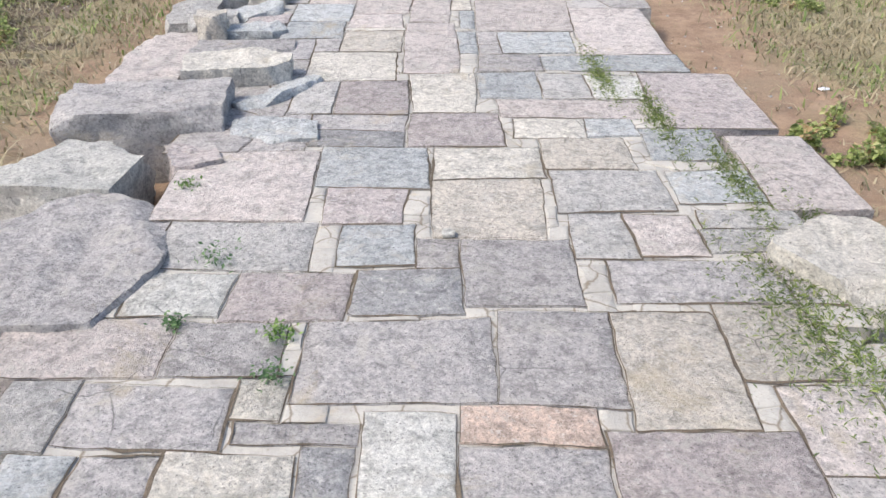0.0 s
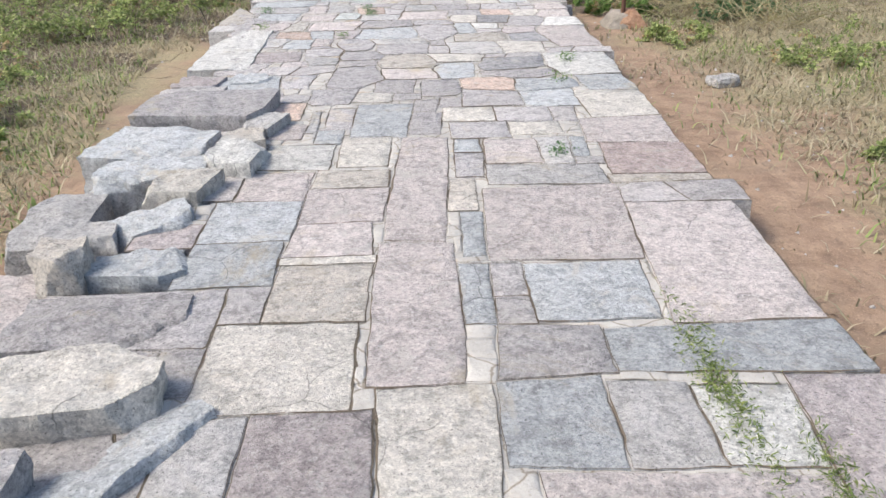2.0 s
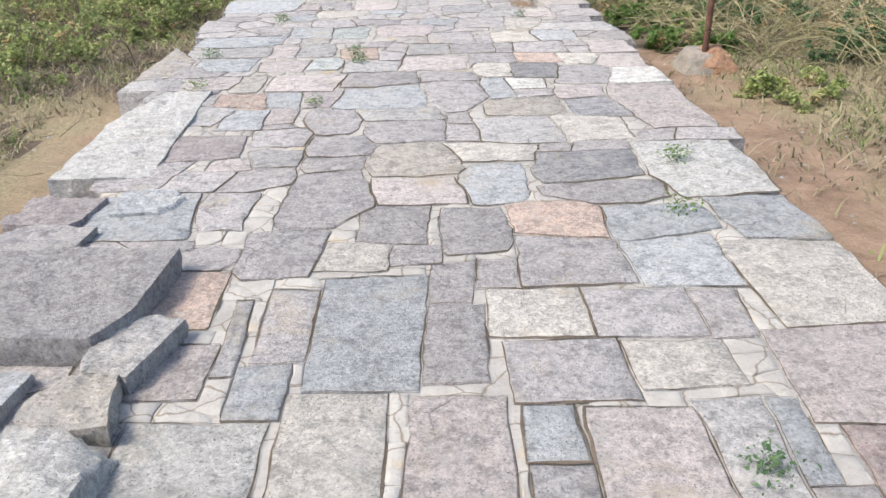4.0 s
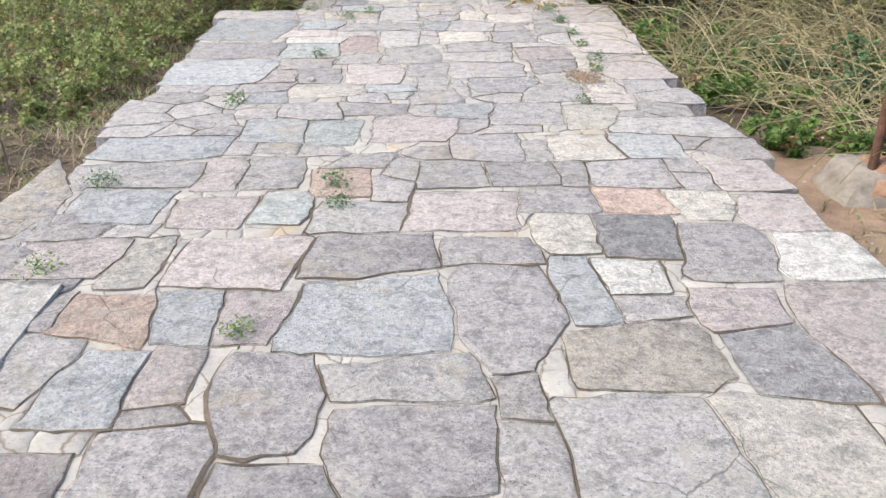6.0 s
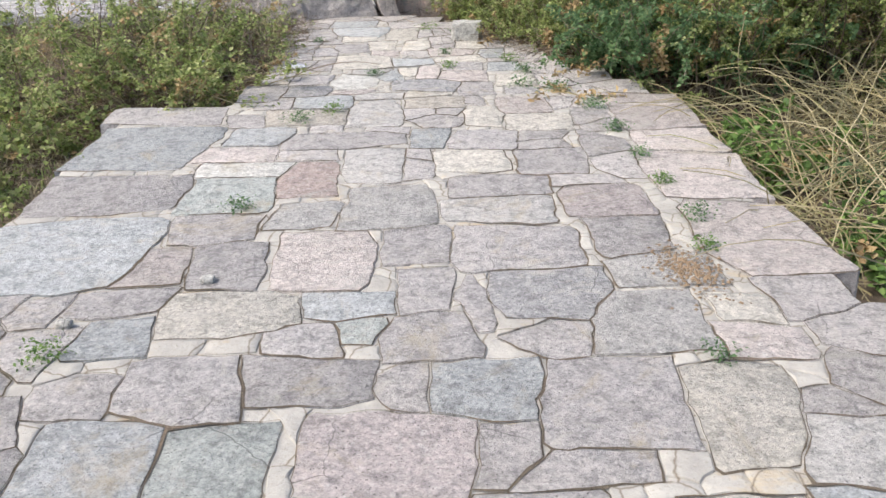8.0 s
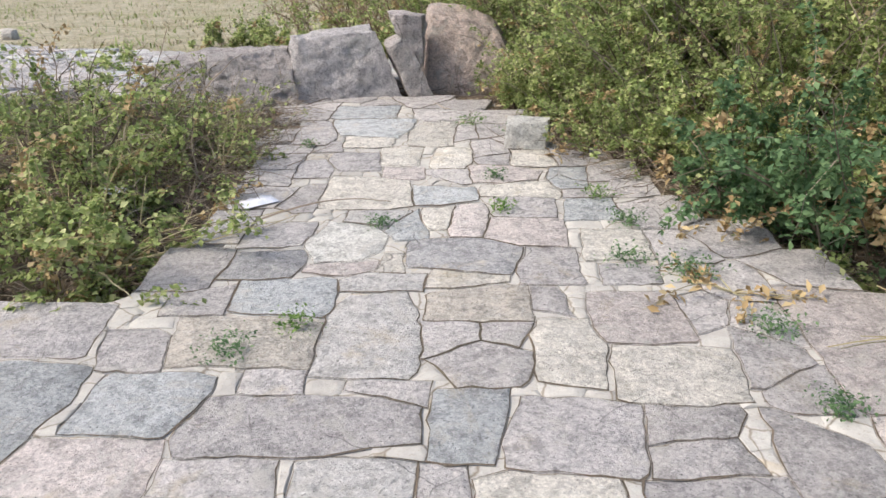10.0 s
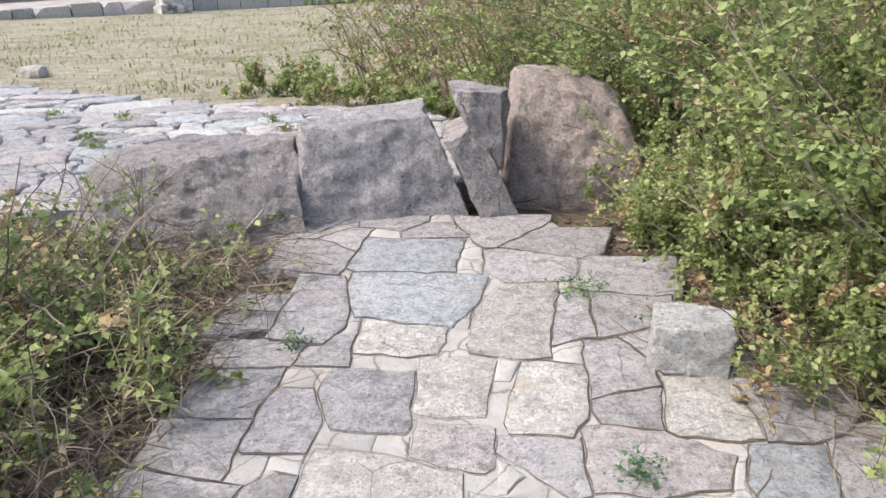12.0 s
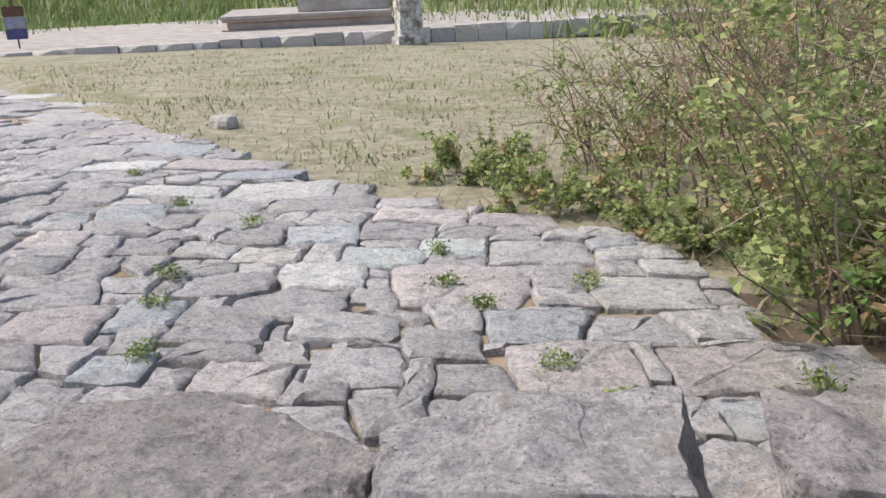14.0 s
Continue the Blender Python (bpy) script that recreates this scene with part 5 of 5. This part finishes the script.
causeway.add(-1.0, 10.86, 0.31, 0.37, 'b')
causeway.add(0.61, 11.05, 0.27, 0.4, 'c')
causeway.add(0.29, 11.11, 0.36, 0.39, 'v')
causeway.add(-0.05, 11.17, 0.29, 0.28, 'b')
causeway.add(-0.86, 11.2, 0.34, 0.28, 'v')
causeway.add(-0.57, 11.25, 0.41, 0.25, 'v')
causeway.add(0.76, 11.4, 0.25, 0.17, 'p')
causeway.add(-0.59, 11.42, 0.21, 0.21, 'v')
causeway.add(-0.21, 11.44, 0.31, 0.28, 'v')
causeway.add(-1.15, 11.48, 0.22, 0.22, 'b')
causeway.add(-0.43, 11.49, 0.11, 0.12, 't')
causeway.add(0.48, 11.52, 0.36, 0.37, 'g')
causeway.add(0.79, 11.58, 0.16, 0.18, 'c')
causeway.add(-0.84, 11.61, 0.47, 0.29, 'c')
causeway.add(-0.47, 11.66, 0.3, 0.19, 'b')
causeway.add(-0.06, 11.67, 0.1, 0.35, 'v')
causeway.add(-1.23, 11.71, 0.28, 0.14, 'v')
causeway.add(0.18, 11.73, 0.36, 0.35, 'd')
causeway.add(-0.23, 11.76, 0.19, 0.31, 'v')
causeway.add(0.61, 11.89, 0.39, 0.23, 'g')
causeway.add(-0.95, 11.98, 0.25, 0.41, 'v')
causeway.add(-1.22, 11.99, 0.24, 0.3, 'p')
causeway.add(-0.6, 12.03, 0.34, 0.53, 'p')
causeway.add(0.1, 12.11, 0.45, 0.41, 'v')
causeway.add(-1.57, 12.13, 0.7, 0.66, 'b')
causeway.add(-0.27, 12.16, 0.24, 0.35, 'v')
causeway.add(1.03, 12.17, 0.43, 0.69, 'p')
causeway.add(0.56, 12.2, 0.27, 0.36, 'v')
causeway.add(-1.09, 12.33, 0.34, 0.31, 'v')
causeway.add(-0.73, 12.46, 0.22, 0.24, 'g')
causeway.add(0.07, 12.48, 0.42, 0.28, 'g')
causeway.add(-0.39, 12.51, 0.34, 0.51, 'g')
causeway.add(0.52, 12.56, 0.33, 0.3, 'm')
causeway.add(-1.11, 12.7, 0.42, 0.39, 't')
causeway.add(-1.63, 12.74, 0.68, 0.45, 'v')
causeway.add(0.1, 12.76, 0.44, 0.26, 'v')
causeway.add(1.02, 12.85, 0.45, 0.57, 'p')
causeway.add(-0.78, 12.89, 0.25, 0.45, 'r')
causeway.add(-1.11, 13.01, 0.43, 0.17, 'w')
causeway.add(-0.49, 13.04, 0.26, 0.43, 'g')
causeway.add(0.36, 13.05, 0.29, 0.32, 'v')
causeway.add(-0.02, 13.08, 0.32, 0.31, 'c')
causeway.add(-1.17, 13.23, 0.39, 0.21, 'p')
causeway.add(1.04, 13.33, 0.41, 0.31, 'p')
causeway.add(-1.68, 13.39, 0.67, 0.64, 'b')
causeway.add(0.05, 13.39, 0.33, 0.28, 'v')
causeway.add(-0.68, 13.41, 0.6, 0.22, 'v')
causeway.add(-0.22, 13.42, 0.16, 0.28, 'b')
causeway.add(-1.11, 13.49, 0.31, 0.24, 'b')
causeway.add(0.37, 13.67, 0.36, 0.28, 'c')
causeway.add(0.07, 13.8, 0.2, 0.36, 'c')
causeway.add(-0.92, 13.82, 0.43, 0.29, 'n')
causeway.add(1.04, 13.84, 0.41, 0.66, 'p')
causeway.add(-0.54, 13.89, 0.3, 0.46, 'g')
causeway.add(-1.73, 13.9, 0.66, 0.31, 'v')
causeway.add(0.32, 14.0, 0.27, 0.34, 'p')
causeway.add(-0.19, 14.08, 0.32, 0.22, 'n')
causeway.add(-0.86, 14.13, 0.31, 0.24, 'b')
causeway.add(-0.53, 14.22, 0.33, 0.13, 'g')
causeway.add(-0.24, 14.26, 0.26, 0.1, 'c')
causeway.add(0.35, 14.31, 0.17, 0.12, 'v')
causeway.add(-0.69, 14.34, 0.27, 0.1, 'p')
causeway.add(-0.99, 14.37, 0.25, 0.22, 'd')
causeway.add(-0.53, 14.38, 0.1, 0.16, 'c')
causeway.add(0.06, 14.39, 0.2, 0.29, 'v')
causeway.add(-0.25, 14.47, 0.41, 0.31, 'd')
causeway.add(0.32, 14.55, 0.2, 0.24, 'c')
causeway.add(-0.72, 14.57, 0.28, 0.36, 'w')
causeway.add(-1.0, 14.63, 0.24, 0.2, 'v')
causeway.add(0.0, 14.67, 0.28, 0.25, 'p')
causeway.add(-0.49, 14.76, 0.13, 0.28, 'b')
causeway.add(-0.24, 14.78, 0.13, 0.35, 'p')
causeway.add(-0.37, 14.81, 0.11, 0.19, 'c')
causeway.add(-0.61, 14.83, 0.23, 0.13, 'g')
causeway.add(0.28, 14.92, 0.17, 0.23, 'b')
causeway.add(0.0, 14.93, 0.24, 0.2, 'v')
causeway.add(-0.36, 15.08, 0.27, 0.2, 'b')
causeway.add(-0.69, 15.11, 0.4, 0.38, 'c')
causeway.add(-0.03, 15.15, 0.34, 0.17, 'c')
causeway.add(0.21, 15.32, 0.15, 0.26, 'b')
causeway.add(-0.08, 15.35, 0.32, 0.19, 'p')
causeway.add(-0.56, 15.37, 0.17, 0.15, 'p')
causeway.add(-0.99, 15.43, 0.13, 0.25, 'v')
causeway.add(-0.81, 15.54, 0.24, 0.26, 'v')
causeway.add(-0.33, 15.59, 0.16, 0.31, 'c')
causeway.add(0.06, 15.59, 0.17, 0.23, 'c')
causeway.add(-0.59, 15.64, 0.18, 0.25, 'c')
causeway.add(-0.78, 15.86, 0.24, 0.17, 'c')
causeway.add(-0.46, 16.03, 0.23, 0.47, 'c')
causeway.add(-1.09, 16.05, 0.2, 0.42, 'v')
causeway.add(-0.8, 16.14, 0.4, 0.34, 'b')
causeway.add(-0.88, 16.47, 0.35, 0.29, 'b')

causeway_polys = causeway.outlines()
causeway.lay(pavement, "paving_stone", causeway_polys, causeway_top, 0.24, 0.0030, 0.0030, 0.004)
region = [(l, y) for y, l in zip(EDGE_Y, EDGE_L)] + [(r - 0.02, y) for y, r in zip(EDGE_Y[::-1], EDGE_R[::-1])]
rubble = causeway.fill(causeway_polys, region, 0.30, 7000)
rubble = [q for q in rubble if max(c_[0] for c_ in q) - min(c_[0] for c_ in q) > 0.12 and max(c_[1] for c_ in q) - min(c_[1] for c_ in q) > 0.10]
causeway.lay_rest(pavement, "rubble_stones", rubble, causeway_top, 0.10, 0.0030, 0.0025, 0.004, STONE_MIXED, "small grey and pink granite pieces between the slabs")
# painted crack shade around slabs and rubble, on top of the modelled joints
causeway.crack_shade(pavement, causeway_top, 0.009, "thin dark lines painted for the shaded cracks around the paving stones")
chips = causeway.fill(causeway_polys + rubble, region, 0.13, 20000)
causeway.lay_rest(pavement, "filler_stones", chips, lambda y: causeway_top(y) - 0.001, 0.05, 0.0025, 0.003, 0.006, CEMENT, "pale cracked cement and stone chips filling the joints")

road_stones = Paving(25, 0.018, 0.009, 5)
road_stones.add(-2.14, 16.98, 0.56, 0.25, 'v')
road_stones.add(-1.86, 17.16, 0.1, 0.09, 'g')
road_stones.add(-2.44, 17.2, 0.21, 0.19, 'b')
road_stones.add(-2.75, 17.24, 0.21, 0.19, 'v')
road_stones.add(-1.73, 17.25, 0.2, 0.17, 'p')
road_stones.add(-2.17, 17.29, 0.25, 0.23, 'v')
road_stones.add(-1.95, 17.43, 0.27, 0.24, 'v')
road_stones.add(-2.72, 17.51, 0.21, 0.19, 'b')
road_stones.add(-2.52, 17.54, 0.13, 0.12, 'v')
road_stones.add(-1.77, 17.58, 0.22, 0.2, 'v')
road_stones.add(-2.31, 17.6, 0.27, 0.24, 'p')
road_stones.add(-3.23, 17.7, 0.39, 0.32, 'p')
road_stones.add(-2.06, 17.85, 0.3, 0.27, 'v')
road_stones.add(-1.17, 17.92, 0.19, 0.17, 'm')
road_stones.add(-3.53, 17.92, 0.4, 0.31, 'v')
road_stones.add(-1.66, 17.93, 0.22, 0.2, 'v')
road_stones.add(-3.0, 17.93, 0.31, 0.28, 'b')
road_stones.add(-2.7, 17.95, 0.38, 0.34, 'v')
road_stones.add(-0.82, 18.03, 0.22, 0.2, 'b')
road_stones.add(-1.39, 18.12, 0.41, 0.37, 'p')
road_stones.add(-2.28, 18.14, 0.35, 0.25, 'g')
road_stones.add(-1.88, 18.15, 0.27, 0.24, 'g')
road_stones.add(-3.38, 18.18, 0.22, 0.2, 'g')
road_stones.add(-4.0, 18.2, 0.26, 0.23, 'g')
road_stones.add(-2.6, 18.26, 0.43, 0.29, 'v')
road_stones.add(-3.76, 18.33, 0.26, 0.23, 'v')
road_stones.add(-0.96, 18.35, 0.39, 0.35, 'p')
road_stones.add(-2.97, 18.36, 0.38, 0.34, 'v')
road_stones.add(-2.27, 18.4, 0.13, 0.12, 'v')
road_stones.add(-1.64, 18.44, 0.34, 0.31, 'b')
road_stones.add(-3.28, 18.48, 0.34, 0.14, 'g')
road_stones.add(-1.31, 18.57, 0.35, 0.29, 'g')
road_stones.add(-4.32, 18.59, 0.31, 0.28, 'p')
road_stones.add(-2.7, 18.66, 0.39, 0.35, 'w')
road_stones.add(-4.74, 18.67, 0.12, 0.11, 'g')
road_stones.add(-3.77, 18.7, 0.26, 0.23, 'v')
road_stones.add(-4.09, 18.7, 0.18, 0.16, 'g')
road_stones.add(-1.06, 18.72, 0.25, 0.23, 'g')
road_stones.add(-2.09, 18.77, 0.55, 0.5, 'p')
road_stones.add(-3.46, 18.78, 0.29, 0.26, 'w')
road_stones.add(-1.65, 18.8, 0.21, 0.19, 'v')
road_stones.add(-3.15, 18.82, 0.33, 0.23, 'c')
road_stones.add(-4.7, 19.01, 0.3, 0.27, 'b')
road_stones.add(-2.62, 19.03, 0.38, 0.34, 't')
road_stones.add(-1.37, 19.05, 0.48, 0.43, 'w')
road_stones.add(-3.42, 19.06, 0.35, 0.32, 'v')
road_stones.add(-4.44, 19.24, 0.45, 0.41, 'b')
road_stones.add(-5.31, 19.26, 0.28, 0.25, 'g')
road_stones.add(-3.1, 19.27, 0.39, 0.32, 'b')
road_stones.add(-2.38, 19.35, 0.32, 0.29, 't')
road_stones.add(-3.76, 19.38, 0.37, 0.33, 'g')
road_stones.add(-1.33, 19.44, 0.26, 0.23, 'g')
road_stones.add(-1.98, 19.46, 0.47, 0.42, 'v')
road_stones.add(-2.79, 19.54, 0.43, 0.39, 'v')
road_stones.add(-5.11, 19.54, 0.47, 0.42, 'g')
road_stones.add(-3.25, 19.6, 0.31, 0.28, 'g')
road_stones.add(-1.56, 19.67, 0.39, 0.27, 'g')
road_stones.add(-4.2, 19.69, 0.53, 0.44, 'g')
road_stones.add(-1.69, 19.73, 0.21, 0.19, 'b')
road_stones.add(-6.17, 19.79, 0.23, 0.21, 'w')
road_stones.add(-4.75, 19.9, 0.58, 0.43, 'w')
road_stones.add(-2.86, 19.94, 0.55, 0.29, 'p')
road_stones.add(-3.58, 19.95, 0.62, 0.38, 'v')
road_stones.add(-1.81, 20.03, 0.21, 0.19, 'g')
road_stones.add(-2.34, 20.08, 0.46, 0.32, 'm')
road_stones.add(-5.42, 20.09, 0.54, 0.41, 'g')
road_stones.add(-4.08, 20.25, 0.68, 0.61, 'w')
road_stones.add(-6.3, 20.29, 0.38, 0.34, 'g')
road_stones.add(-5.85, 20.53, 0.64, 0.55, 'w')
road_stones.add(-4.59, 20.62, 0.61, 0.32, 'b')
road_stones.add(-7.38, 20.79, 0.41, 0.37, 'v')
road_stones.add(-6.64, 20.91, 0.63, 0.57, 'g')
road_stones.add(-5.18, 20.93, 0.87, 0.59, 'p')
road_stones.add(-7.67, 21.43, 0.51, 0.46, 'g')
road_stones.add(-6.19, 21.46, 0.73, 0.66, 'b')
road_stones.add(-8.73, 21.92, 0.62, 0.56, 'g')
road_stones.add(-7.63, 22.41, 0.71, 0.64, 'm')
road_stones.add(-9.47, 23.11, 0.79, 0.71, 'c')
road_stones.add(-10.45, 23.13, 0.51, 0.46, 'g')
road_stones.add(-10.87, 24.5, 0.76, 0.68, 'w')
road_stones.add(-13.06, 25.32, 0.96, 0.75, 'w')

road_polys = road_stones.outlines()
road_stones.lay(road, "paving_stone", road_polys, road_top, 0.10, 0.009, 0.016, 0.05)
near_road = [(0.05, 17.5), (-0.79, 18.6), (-1.22, 19.5), (-1.7, 20.0), (-3.27, 20.2), (-5.72, 21.45), (-9.3, 23.5), (-8, 17.9), (-3.3, 16.7), (-2.0, 16.85), (-1.4, 17.2), (-0.5, 17.4)]
far_road = [(-9.3, 23.5), (-16.6, 27.4), (-30, 34.5), (-30, 27.0), (-8, 17.9)]
setts = road_stones.fill(road_polys, near_road, 0.34, 7000)
road_stones.lay_rest(road, "rough_setts", setts, road_top, 0.10, 0.009, 0.016, 0.05, STONE_MIXED, "rough grey and pink granite setts")
road_stones.lay_rest(road, "stone_chips", road_stones.fill(road_polys + setts, near_road, 0.15, 9000), lambda y: road_top(y) - 0.012, 0.06, 0.008, 0.006, 0.02, STONE_MIXED, "small granite chips packed into the road joints")
road_stones.lay_rest(road, "far_setts", road_stones.fill(road_polys, far_road, 0.5, 2500), road_top, 0.10, 0.006, 0.008, 0.03, STONE_MIXED, "rough granite setts of the road farther off")
